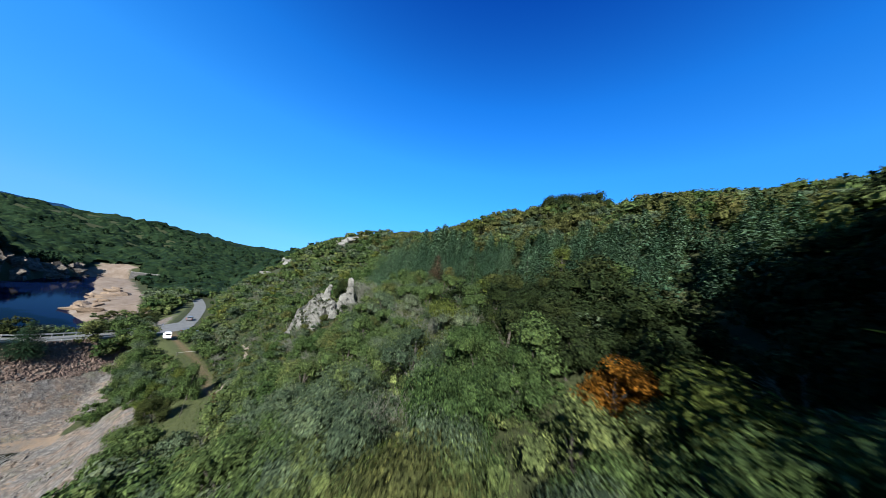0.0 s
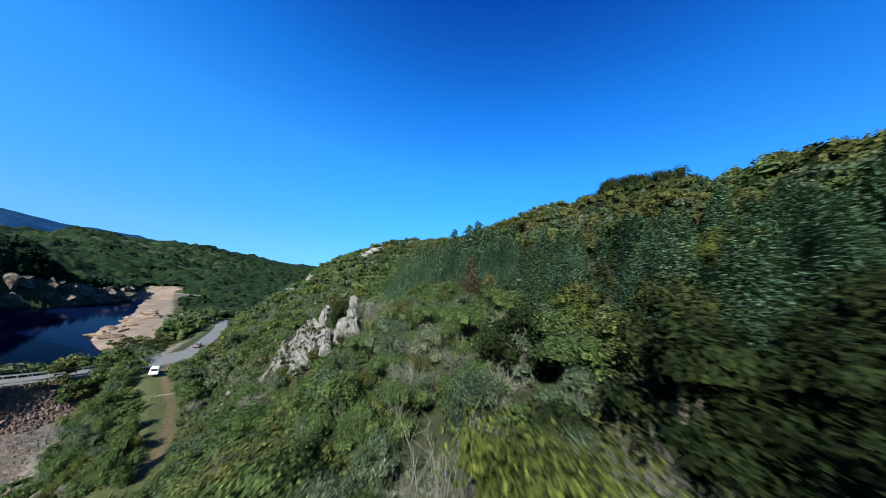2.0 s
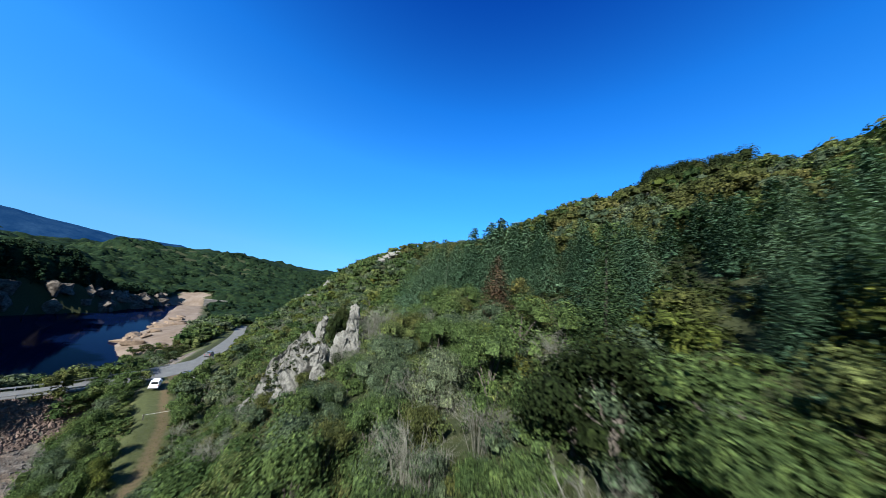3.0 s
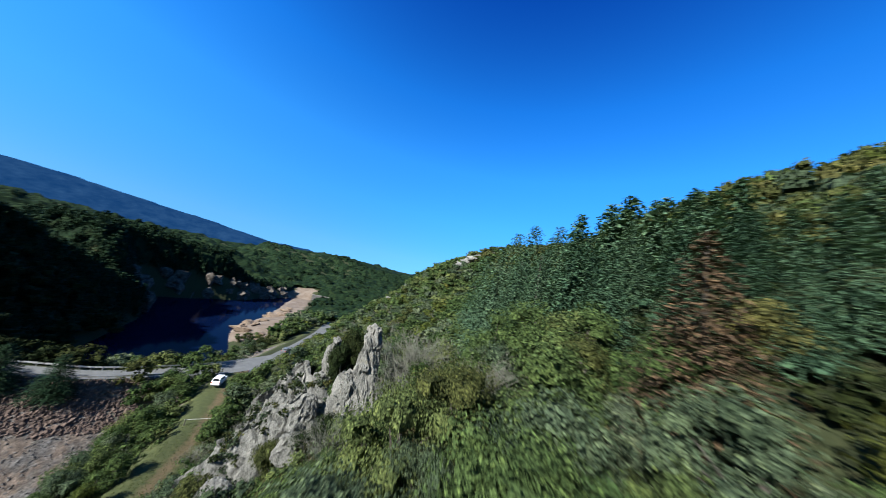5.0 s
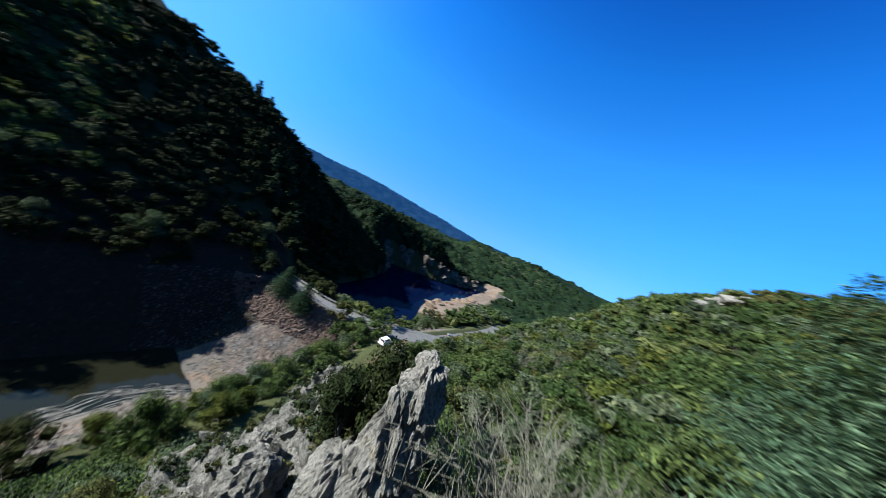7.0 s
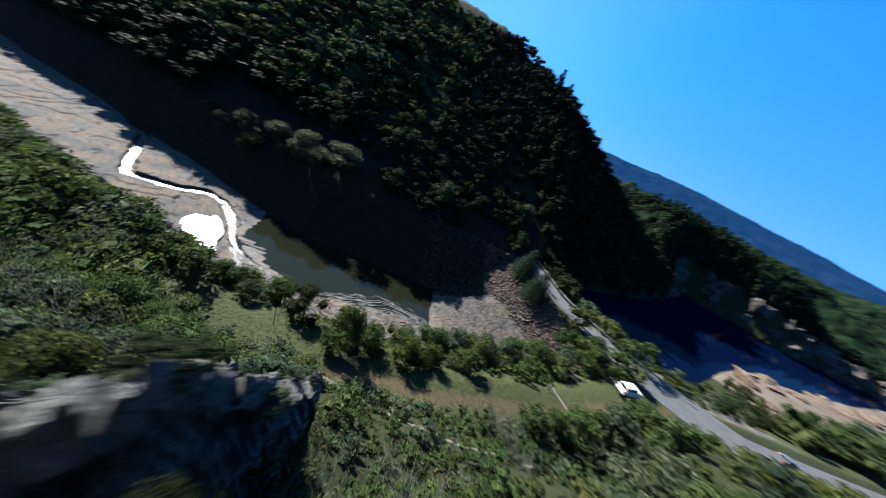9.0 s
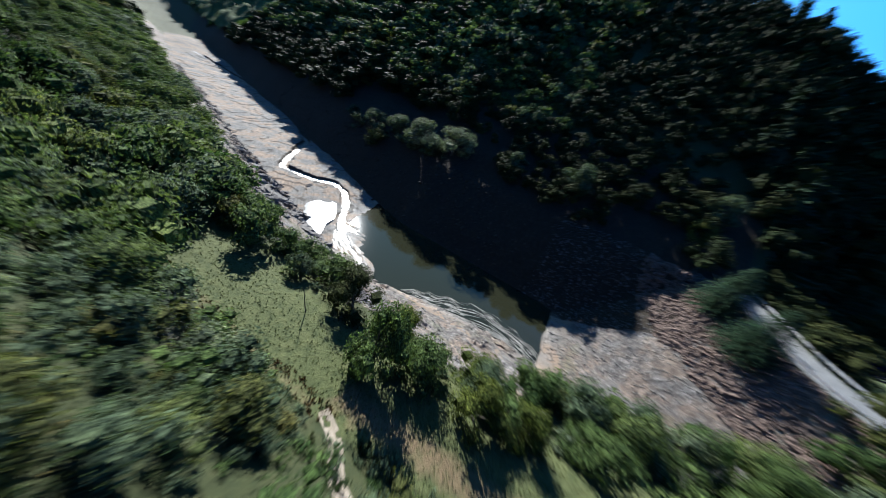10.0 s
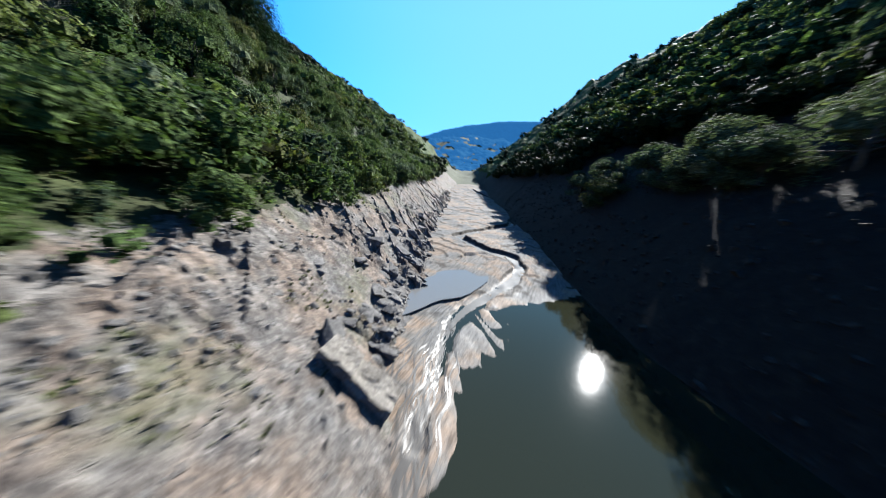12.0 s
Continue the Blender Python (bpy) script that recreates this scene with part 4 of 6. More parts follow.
    # trees in shade take the darkened leaves, fewer on the lit upper slope
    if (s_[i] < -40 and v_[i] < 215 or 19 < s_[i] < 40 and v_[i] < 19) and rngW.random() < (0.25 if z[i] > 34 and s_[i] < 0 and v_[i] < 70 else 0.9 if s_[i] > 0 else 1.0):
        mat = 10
    # more darkened leaves, for the shade below the plantation
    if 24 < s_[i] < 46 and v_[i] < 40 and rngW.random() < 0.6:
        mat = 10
    if -36 < x[i] < -19 and 57 < y[i] < 68 and 35.5 < z[i] < 44 or math.hypot(x[i] - 12.4, y[i] - 17.4) < 3.4:
        continue
    if math.hypot(x[i] + 19.2, y[i] - 68.4) < 4.2 or 67 < v_[i] < 108 and -1 < s_[i] < 13:
        continue
    hgt = rngW.uniform(3.6, 6.6) if not rocky else rngW.uniform(2.4, 4.5)
    if s_[i] < -45 and 45 < v_[i] < 112:
        hgt *= 0.75
    if v_[i] > 55 and s_[i] < 26 and s_[i] > -20:
        hgt *= 0.75
    if thing:
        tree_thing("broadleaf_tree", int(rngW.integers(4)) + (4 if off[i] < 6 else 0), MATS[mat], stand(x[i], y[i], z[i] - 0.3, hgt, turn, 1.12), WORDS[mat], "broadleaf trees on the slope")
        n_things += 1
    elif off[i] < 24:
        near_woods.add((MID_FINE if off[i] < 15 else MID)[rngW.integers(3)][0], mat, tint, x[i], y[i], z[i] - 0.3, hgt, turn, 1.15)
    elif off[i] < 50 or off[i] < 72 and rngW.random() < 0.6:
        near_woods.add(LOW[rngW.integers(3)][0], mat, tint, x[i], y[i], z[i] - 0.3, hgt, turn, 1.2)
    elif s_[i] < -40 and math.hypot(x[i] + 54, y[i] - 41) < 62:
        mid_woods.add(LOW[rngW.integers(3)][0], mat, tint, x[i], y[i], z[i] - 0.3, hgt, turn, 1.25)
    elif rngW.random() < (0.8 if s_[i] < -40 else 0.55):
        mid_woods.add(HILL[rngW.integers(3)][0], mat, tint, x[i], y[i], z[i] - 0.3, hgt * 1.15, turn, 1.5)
# bushes down to the lake's edge
x, y = scatter(np.random.default_rng(21), -190, -60, 80, 150, 4.2)
s3, v3 = valley(x, y)
gap3 = s3 - shore_east(v3)
keep = (v3 > 140) & (v3 < 186) & (gap3 > 2.5) & (gap3 < 18.5) & ((s3 < -22) | (s3 > -6))
x, y = x[keep], y[keep]
z = height(x, y)
for i in range(len(x)):
    mid_woods.add(LOW[i % 3][0], (0, 1, 10, 9)[i % 4], (i * 0.37) % 1, x[i], y[i], z[i] - 0.3, 2.4 + 1.6 * ((i * 0.61) % 1), i * 2.4, 1.3)
# undergrowth that closes the gaps between the trees
x, y = scatter(rngW, -75, 50, -15, 110, 2.5)
keep = (wooded(x, y) > 0) & (off_strip(x, y) < 40)
x, y = x[keep], y[keep]
z, spr = height(x, y), is_spruce(x, y)
off = off_strip(x, y)
for i in range(len(x)):
    k = rngW.random()
    if spr[i]:
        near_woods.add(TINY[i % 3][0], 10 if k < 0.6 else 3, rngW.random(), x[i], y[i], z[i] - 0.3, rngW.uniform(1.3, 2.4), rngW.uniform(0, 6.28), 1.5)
    else:
        near_woods.add((TINY_FINE if off[i] < 13 else TINY)[rngW.integers(3)][0], 1 if k < 0.3 else 9 if k < 0.45 else 0, rngW.random(), x[i], y[i], z[i] - 0.3, rngW.uniform(1.3, 2.6), rngW.uniform(0, 6.28), 1.3)
# low bramble and heath on the open slope beside the meadow and round the crag
x, y = scatter(rngW, -62, -12, 44, 96, 1.1)
s2, v2 = valley(x, y)
me2 = np.interp(v2, [70, 85, 100], [0, -1.5, -5])
keep = ((wooded(x, y) == 0) | (v2 > 67) & (s2 < 13) | (s2 < 7)) & (s2 - me2 > np.interp(v2, [72, 80], [2.4, 1.7])) & (s2 < 32) | (s2 > -9) & (s2 < -5.2) & (v2 > 48) & (v2 < 84) & (rngW.random(len(x)) < 0.25)
x, y = x[keep], y[keep]
z = height(x, y)
off = off_strip(x, y)
for i in range(len(x)):
    k = rngW.random()
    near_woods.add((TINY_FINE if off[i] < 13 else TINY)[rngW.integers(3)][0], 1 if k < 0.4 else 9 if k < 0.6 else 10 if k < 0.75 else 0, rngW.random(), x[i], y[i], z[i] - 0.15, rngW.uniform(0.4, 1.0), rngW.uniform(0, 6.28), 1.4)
# grey-green scrub between the meadow and the crag
x, y = scatter(rngW, -52, -8, 34, 74, 2.1)
s2, v2 = valley(x, y)
keep = (s2 > 3.4) & (s2 < 20) & (v2 > 40) & (v2 < 74) & (height(x, y) < 36)
x, y = x[keep], y[keep]
z, off = height(x, y), off_strip(x, y)
for i in range(len(x)):
    k = rngW.random()
    near_woods.add((MID_FINE if off[i] < 20 else MID)[rngW.integers(3)][0], 1 if k < 0.62 else 0 if k < 0.85 else 9, rngW.random(), x[i], y[i], z[i] - 0.3, rngW.uniform(1.7, 3.3), rngW.uniform(0, 6.28), 1.35)
# low grey scrub that closes up to the meadow's edge
x, y = scatter(rngW, -52, -20, 38, 66, 1.25)
s2, v2 = valley(x, y)
keep = (s2 > 2.5 + 0.6 * fbm(x / 3, y / 3)) & (s2 < 6.5) & (v2 > 46) & (v2 < 75)
x, y = x[keep], y[keep]
z = height(x, y)
for i in range(len(x)):
    near_woods.add(MID_FINE[i % 3][0], (1, 1, 0, 1, 9)[i % 5], rngW.random(), x[i], y[i], z[i] - 0.2, rngW.uniform(0.7, 1.6), rngW.uniform(0, 6.28), 1.45)
near_woods.finish("woods_near", MATS, "mixed autumn oak, ash and spruce woods")
mid_woods.finish("woods_hillside", MATS, "closed green woods on the valley sides")


def canopy(name, gx, gy, crown, rise, where, label, mat=LEAF_FAR):
    """A closed canopy seen from afar: domes of uneven crowns over the ground."""
    ci, cj = np.floor(gx / crown).astype(int), np.floor(gy / crown).astype(int)
    top, tint = np.zeros(gx.shape), np.zeros(gx.shape)
    for a in (-1, 0, 1):
        for b in (-1, 0, 1):
            i, j = (ci + a) % 256, (cj + b) % 256
            px, py = (ci + a + 0.1 + 0.8 * TABLE[i, j]) * crown, (cj + b + 0.1 + 0.8 * TABLE[j, (i + 77) % 256]) * crown
            r = crown * (0.55 + 0.4 * TABLE[(i + 31) % 256, (j + 9) % 256])
            lift = rise * (0.55 + 0.75 * TABLE[(i + 3) % 256, (j + 51) % 256]) * np.sqrt(np.maximum(0, 1 - (np.hypot(gx - px, gy - py) / r) ** 2))
            tint = np.where(lift > top, TABLE[(i + 90) % 256, (j + 13) % 256], tint)
            top = np.maximum(top, lift)
    z = height(gx, gy) + top + 0.16 * rise * fbm(gx / 2.3, gy / 2.3, 2) - 0.2
    i = np.arange(gx.size).reshape(gx.shape)
    quads = np.stack([i[:-1, :-1], i[1:, :-1], i[1:, 1:], i[:-1, 1:]], -1).reshape(-1, 4)
    keep = where(gx, gy)
    quads = quads[(keep[:-1, :-1] & keep[1:, 1:] & keep[1:, :-1] & keep[:-1, 1:]).ravel()]
    ob = new(name, mesh_object(name, np.stack([gx, gy, z], -1).reshape(-1, 3), quads, [mat], smooth=True, attrs={"tint": tint.ravel() * 0.9}))
    return tagged(ob, label, "trees", kind="stuff")


def past(x, y):
    """Woods beyond the valley's own trees, off the cliffs over the lake."""
    s, v = valley(x, y)
    gap = shore_west(v) - s
    return (wooded(x, y) > 0) & (np.hypot(x + 40, y - 45) > 178) & ~((v > 205) & (v < 395) & (gap > -2) & (gap < 11))


uu, vv = np.meshgrid(np.arange(-560, 60, 2.0), np.arange(110, 860, 2.0), indexing="ij")
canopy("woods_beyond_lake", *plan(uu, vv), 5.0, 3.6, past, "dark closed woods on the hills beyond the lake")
uu, vv = np.meshgrid(np.arange(-330, 250, 2.2), np.arange(-230, -60, 2.2), indexing="ij")
canopy("woods_down_the_gorge", *plan(uu, vv), 5.5, 4.2, past, "closed woods on both sides of the gorge", LEAF)
uu, vv = np.meshgrid(np.arange(-330, 250, 2.2), np.arange(-560, -229, 2.2), indexing="ij")
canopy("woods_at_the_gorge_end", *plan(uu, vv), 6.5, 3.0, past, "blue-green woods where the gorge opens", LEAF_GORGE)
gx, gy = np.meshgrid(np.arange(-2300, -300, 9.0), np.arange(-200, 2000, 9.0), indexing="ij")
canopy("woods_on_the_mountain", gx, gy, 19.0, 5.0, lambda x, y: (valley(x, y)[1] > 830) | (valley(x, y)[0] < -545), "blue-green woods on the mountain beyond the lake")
gx, gy = np.meshgrid(np.arange(-500, 1300, 9.0), np.arange(-2300, -560, 9.0), indexing="ij")
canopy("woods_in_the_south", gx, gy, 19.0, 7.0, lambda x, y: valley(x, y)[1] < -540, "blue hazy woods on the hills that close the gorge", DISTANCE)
far_woods = Woods()
x, y = scatter(rngW, -640, 430, -520, 640, 26.0)
sv_s, sv_v = valley(x, y)
keep = past(x, y) & (sv_s < 60) & (sv_s > -420) & ((sv_v > 110) | (sv_v < -60))
x, y = x[keep], y[keep]
z = height(x, y)
for i in range(len(x)):
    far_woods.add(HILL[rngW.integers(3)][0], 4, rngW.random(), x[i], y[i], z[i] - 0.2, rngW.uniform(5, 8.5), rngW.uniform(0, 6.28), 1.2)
# conifers on the bluff over the lake
x, y = scatter(rngW, -330, -120, 60, 330, 4.6)
sv_s, sv_v = valley(x, y)
gap = shore_west(sv_v) - sv_s
keep = (sv_v > 190) & (sv_v < 400) & (gap > 6) & (gap < 75)
x, y = x[keep], y[keep]
z = height(x, y)
for i in range(len(x)):
    far_woods.add(SPR_LOW[rngW.integers(2)][0], 11, rngW.random(), x[i], y[i], z[i] - 0.3, rngW.uniform(6, 10.5), rngW.uniform(0, 6.28), 1.4)
far_woods.finish("woods_far", MATS, "scattered taller trees and conifers on the far hills")


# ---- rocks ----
# cliff rock darkened: the bluff's shade is part of its colour
DARK_ROCK = speckled("shaded_cliff_rock", [(0.35, (0.018, 0.014, 0.01)), (0.5, (0.055, 0.047, 0.039)), (0.7, (0.13, 0.115, 0.098))], 0.5, 0.9, 2.5, 0.9, 0.3)
# darker copy of the bank stone, with the west bank's shade in its colour
SHADED_STONE = speckled("shaded_bank_stone", [(0.3, (0.014, 0.011, 0.008)), (0.55, (0.028, 0.023, 0.016)), (0.8, (0.055, 0.046, 0.033))], 1.2, 0.9, 7, 0.7, 0.1)
TAN_STONE = speckled("tan_slab", [(0.3, (0.085, 0.076, 0.064)), (0.55, (0.145, 0.131, 0.112)), (0.8, (0.19, 0.176, 0.155))], 1.2, 0.9, 6, 0.9, 0.12)
def lean(x, y, z, along=None, turn=0, rx=0, ry=0):
    if along is not None:
        q = Vector(along).to_track_quat("X", "Z").to_matrix().to_4x4()
        return Matrix.Translation((x, y, z)) @ q
    return pose(x, y, z, rx, ry, turn)


def hull_rock(name, half, seed, mat, points=16, fine=1):
    """An angular broken block: the hull of a few points, with chipped faces."""
    r = random.Random(seed)
    bm = bmesh.new()
    for _ in range(points):
        p = Vector([r.uniform(-1, 1) for _ in range(3)])
        p = p / (0.45 * max(abs(c) for c in p) + 0.55 * p.length) * r.uniform(0.7, 1.0)
        bm.verts.new((p.x * half[0], p.y * half[1], p.z * half[2]))
    res = bmesh.ops.convex_hull(bm, input=list(bm.verts))
    bmesh.ops.delete(bm, geom=list({v for v in res["geom_interior"] if isinstance(v, bmesh.types.BMVert)}), context="VERTS")
    bmesh.ops.triangulate(bm, faces=list(bm.faces))
    for _ in range(fine):
        bmesh.ops.subdivide_edges(bm, edges=list(bm.edges), cuts=1, use_grid_fill=True)
    o = Vector([r.uniform(-50, 50) for _ in range(3)])
    for v in bm.verts:
        k = noise.noise(v.co * 1.7 + o) * 0.7 + noise.noise(v.co * 4.3 + o) * 0.4
        v.co += v.co.normalized() * k * 0.16 * min(half)
    me = bpy.data.meshes.new(name)
    bm.to_mesh(me)
    bm.free()
    me.materials.append(mat)
    return me


def slab_rock(name, half, seed, mat):
    """A split slab with square broken edges."""
    r = random.Random(seed)
    bm = bmesh.new()
    for sx in (-1, -0.3, 0.45, 1):
        for sy in (-1, 1):
            for sz in (-1, 1):
                bm.verts.new((half[0] * sx * r.uniform(0.88, 1), half[1] * sy * r.uniform(0.72, 1), half[2] * (sz * r.uniform(0.8, 1) + 0.15 * sx)))
    res = bmesh.ops.convex_hull(bm, input=list(bm.verts))
    bmesh.ops.delete(bm, geom=list({v for v in res["geom_interior"] if isinstance(v, bmesh.types.BMVert)}), context="VERTS")
    bmesh.ops.triangulate(bm, faces=list(bm.faces))
    for _ in range(3):
        bmesh.ops.subdivide_edges(bm, edges=list(bm.edges), cuts=1, use_grid_fill=True)
    o = Vector((seed, 3, -seed))
    for v in bm.verts:
        step_ = noise.cell(Vector((v.co.x * 1.1, v.co.y * 0.8, v.co.z * 2.2)) + o)
        v.co += Vector((0, v.co.y, v.co.z)).normalized() * (0.1 * step_ + 0.09 * noise.noise(v.co * 5 + o) - 0.05)
    me = bpy.data.meshes.new(name)
    bm.to_mesh(me)
    bm.free()
    me.materials.append(mat)
    return me


def broken(q, o):
    """Relief of jointed rock at a place: blocks with flat, tilted faces at three sizes, and grain."""
    w = Vector((q.x + 0.5 * q.z, q.y - 0.2 * q.z, 0.8 * q.z)) + o
    out = 0.35 * noise.noise(w * 0.4)
    for size, proud, tilt in ((0.5, 0.5, 0.32), (1.3, 0.22, 0.36), (3.4, 0.09, 0.4)):
        d, pts = noise.voronoi(w * size)
        own = noise.cell_vector(pts[0] * 7.3 + Vector((size, 3, 5)))
        out += proud * (noise.cell(pts[0] * 5.1) - 0.5) + tilt * (w * size - pts[0]).dot(own - Vector((0.5, 0.5, 0.5))) / size
        if size < 2:
            out -= 0.11 / size * max(0.0, 0.07 - (d[1] - d[0])) / 0.07
    return out + 0.05 * noise.noise(w * 9.0)


def crag_mesh(name, crest, south, north, mat, seed, drop=10.0, nu=170, nv=110):
    """A fin of jointed rock over its crest: a broad leaning face to the south, a flat shoulder and a sheer drop to the north.
    crest: places down the fin; south, north: how far the face and the shoulder reach at each."""
    line = np.array(smooth_line(crest, 24))
    t = np.linspace(0, len(line) - 1, nu)
    P = np.stack([np.interp(t, np.arange(len(line)), line[:, k]) for k in range(3)], 1)
    u = np.linspace(0, 1, nu)
    S = np.interp(u, np.linspace(0, 1, len(south)), south)
    Nn = np.interp(u, np.linspace(0, 1, len(north)), north)
    o = Vector((seed, -seed, 3 * seed))
    out_s, out_n = np.array((-0.22, -0.97, 0.0)), np.array((-0.1, 0.99, 0.0))
    verts = []
    for a in range(nu):
        end = max(0.0, 0.06 - u[a]) / 0.06 + max(0.0, u[a] - 0.95) / 0.05
        for b in range(nv):
            k = 2 * b / (nv - 1) - 1
            if k > 0:
                q = P[a] + out_s * S[a] * k * (1 - 0.4 * end) + np.array((0, 0, -drop * (0.75 * k + 0.25 * k * k)))
                lift = Vector((-0.2, -0.75, 0.6))
            else:
                f = min(1.0, -k / 0.55)
                q = P[a] + out_n * (Nn[a] * f + 0.5 * max(0, -k - 0.55)) + np.array((0, 0, -0.9 * f * f - 1.35 * drop * max(0, (-k - 0.5) / 0.5)))
                lift = Vector((0, 0.2, 0.8)) if -k < 0.5 else Vector((0, 0.9, 0.2))
            q[2] -= 9 * end
            q = Vector(q)
            verts.append(q + lift * broken(q, o))
    idx = np.arange(nu * nv).reshape(nu, nv)
    faces = np.stack([idx[:-1, :-1], idx[:-1, 1:], idx[1:, 1:], idx[1:, :-1]], -1).reshape(-1, 4)
    return mesh_object(name, np.array(verts), faces, [mat])


def crag_block(name, half, seed, mat, taper=0.5, detail=5):
    """A standing block of the same rock, narrower upwards."""
    bm = bmesh.new()
    bmesh.ops.create_icosphere(bm, subdivisions=detail, radius=1)
    o = Vector((seed * 3.1, seed * 1.7, -seed))
    for v in bm.verts:
        d = v.co.normalized()
        d = d * (0.5 + 0.5 / max(abs(c) for c in d))
        w = 1 - taper * (d.z + 1) / 2
        p = Vector((d.x * half[0] * w, d.y * half[1] * w, d.z * half[2]))
        v.co = p + Vector((d.x, d.y, 0.5 * d.z)) * broken(p * 1.6, o) * 0.42
    me = bpy.data.meshes.new(name)
    bm.to_mesh(me)
    bm.free()
    me.materials.append(mat)
    return me


outcrop = tagged(new("rock_outcrop"), "pale grey schist crag rising out of the scrub", "rock")
part("crag", crag_mesh("crag", [(-23.0, 70.2, 43.4), (-24.4, 69.8, 43.9), (-25.8, 69.6, 44.8), (-27.2, 69.5, 45.2), (-28.0, 69.7, 45.7), (-28.7, 69.85, 46.1), (-29.4, 69.8, 45.6), (-30.2, 69.6, 44.4), (-31.0, 69.4, 43.4), (-32.2, 69.0, 42.2), (-33.8, 68.2, 39.4)],
                       [2.4, 3.2, 3.8, 4.2, 4.4, 4.4, 4.2, 3.8, 3.0], [0.3, 0.25, 0.2, 0.2, 0.25, 0.3, 0.4, 0.5, 0.6], ROCK, 5, 9.0, 210, 130), outcrop)
part("buttress", crag_mesh("buttress", [(-25.4, 68.4, 44.4), (-27.0, 67.4, 43.2), (-28.8, 66.4, 41.4), (-30.5, 65.3, 38.9), (-32.2, 64.0, 36.2), (-34.0, 62.6, 33.6)],
                           [2.4, 3.2, 3.6, 3.4, 2.8, 2.0], [0.8, 0.8, 0.8, 0.8, 0.6, 0.6], ROCK, 8, 6.0, 130, 80), outcrop)
PILLARS = [((-28.05, 72.35, 45.4), (0.95, 0.66, 3.1), -12, 0.12), ((-22.4, 71.5, 48.1), (1.35, 1.0, 2.8), 20, 0.5), ((-21.8, 70.7, 46.4), (1.9, 0.95, 3.4), 35, 0.8), ((-23.0, 70.1, 44.2), (1.6, 1.2, 2.6), 5, 0.5)]
for i, (c, half, turn, taper) in enumerate(PILLARS):
    part("pillar", crag_block("pillar", half, 60 + i, ROCK, taper), outcrop).matrix_basis = pose(*c, 5 * math.sin(i * 2.1), 7 * math.cos(i * 1.7), turn)
BLOCKS = [((-24.6, 67.9, 43.0), (1.3, 1.0, 1.5), 70), ((-27.0, 70.6, 43.6), (0.9, 0.7, 1.6), 20),
          ((-23.2, 66.0, 41.6), (1.3, 0.9, 1.1), 35), ((-26.2, 63.6, 38.2), (1.4, 1.0, 1.0), 15), ((-19.4, 68.6, 44.2), (0.9, 0.8, 0.9), 60)]
for i, (c, half, turn) in enumerate(BLOCKS):
    part("slab", crag_block("slab", half, 40 + i, ROCK, 0.3, 4), outcrop).matrix_basis = pose(*c, 5 * math.sin(i * 2.1), 7 * math.cos(i * 1.7), turn)


def ground_at(x, y):
    return float(height(np.array([x]), np.array([y]))[0])


def on_rock(ob, rng, n, x0, x1, y0, y1):
    """Places on a rock's flatter faces, and how high they lie."""
    me = ob.data
    tree = BVHTree.FromPolygons([v.co for v in me.vertices], [tuple(f.vertices) for f in me.polygons])
    found = []
    for _ in range(n):
        hit, normal, *_ = tree.ray_cast(Vector((rng.uniform(x0, x1), rng.uniform(y0, y1), 70)), Vector((0, 0, -1)))
        if hit and abs(normal.z) > 0.45 and hit.z > ground_at(hit.x, hit.y) - 0.1:
            found.append(hit)
    return found


rngK = random.Random(41)
heath = Woods()
for ob in [o for o in outcrop.children if o.name.startswith(("crag", "buttress"))]:
    for q in on_rock(ob, rngK, 2000, -37, -22, 60, 73):
        if math.hypot(q.x + 28.3, q.y - 72.3) > 1.6 and noise.noise(q * 0.7) > -0.05 + 0.3 * (q.z > 45.6):
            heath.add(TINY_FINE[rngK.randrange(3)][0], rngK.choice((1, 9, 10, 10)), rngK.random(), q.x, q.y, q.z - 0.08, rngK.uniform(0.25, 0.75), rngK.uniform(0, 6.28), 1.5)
heath.finish("heath_on_rock", MATS, "low heath and broom rooted in the crag's clefts")


def boulder(name, c, half, seed, mat, label, along=None, turn=0, det=3, group="", sink=0.0):
    ob = new(name, hull_rock(name, half, seed, mat, 18, 2 if max(half) > 1.5 else 1))
    ob.matrix_basis = lean(c[0], c[1], c[2] - sink, along, turn, random.uniform(-8, 8), random.uniform(-8, 8))
    return tagged(ob, label, "rock", group)


# ledges on the drained bank
LEDGES = [(-17.6, 52.3, 1.03, 0.35, 0.14, 35), (-19.4, 54, 0.71, 0.31, 0.16, 40), (-18, 47, 1.22, 0.70, 0.50, 20), (-18.6, 43.5, 1.50, 0.77, 0.61, 25), (-19.6, 45.2, 0.95, 0.64, 0.46, 60),
          (-17, 40.5, 1.29, 0.77, 0.50, 15), (-19.8, 38.5, 1.63, 0.83, 0.69, 30), (-18.2, 36, 1.22, 0.77, 0.58, 70), (-21, 33, 1.77, 0.90, 0.73, 25), (-20, 28.5, 1.50, 0.77, 0.61, 40),
          (-23, 25, 1.70, 0.96, 0.85, 20), (-24.5, 19, 1.63, 0.90, 0.77, 35), (-25.5, 12, 1.90, 0.96, 0.92, 25), (-14.6, 45, 0.95, 0.58, 0.35, 10), (-13.6, 50, 0.56, 0.35, 0.19, 50),
          (-12.2, 57, 0.61, 0.40, 0.16, 30), (-13.5, 61.5, 0.75, 0.44, 0.16, 20), (-15, 56, 0.47, 0.31, 0.13, 70), (-11.6, 63, 0.52, 0.35, 0.16, 15), (-14.8, 66, 0.47, 0.26, 0.11, 45)]
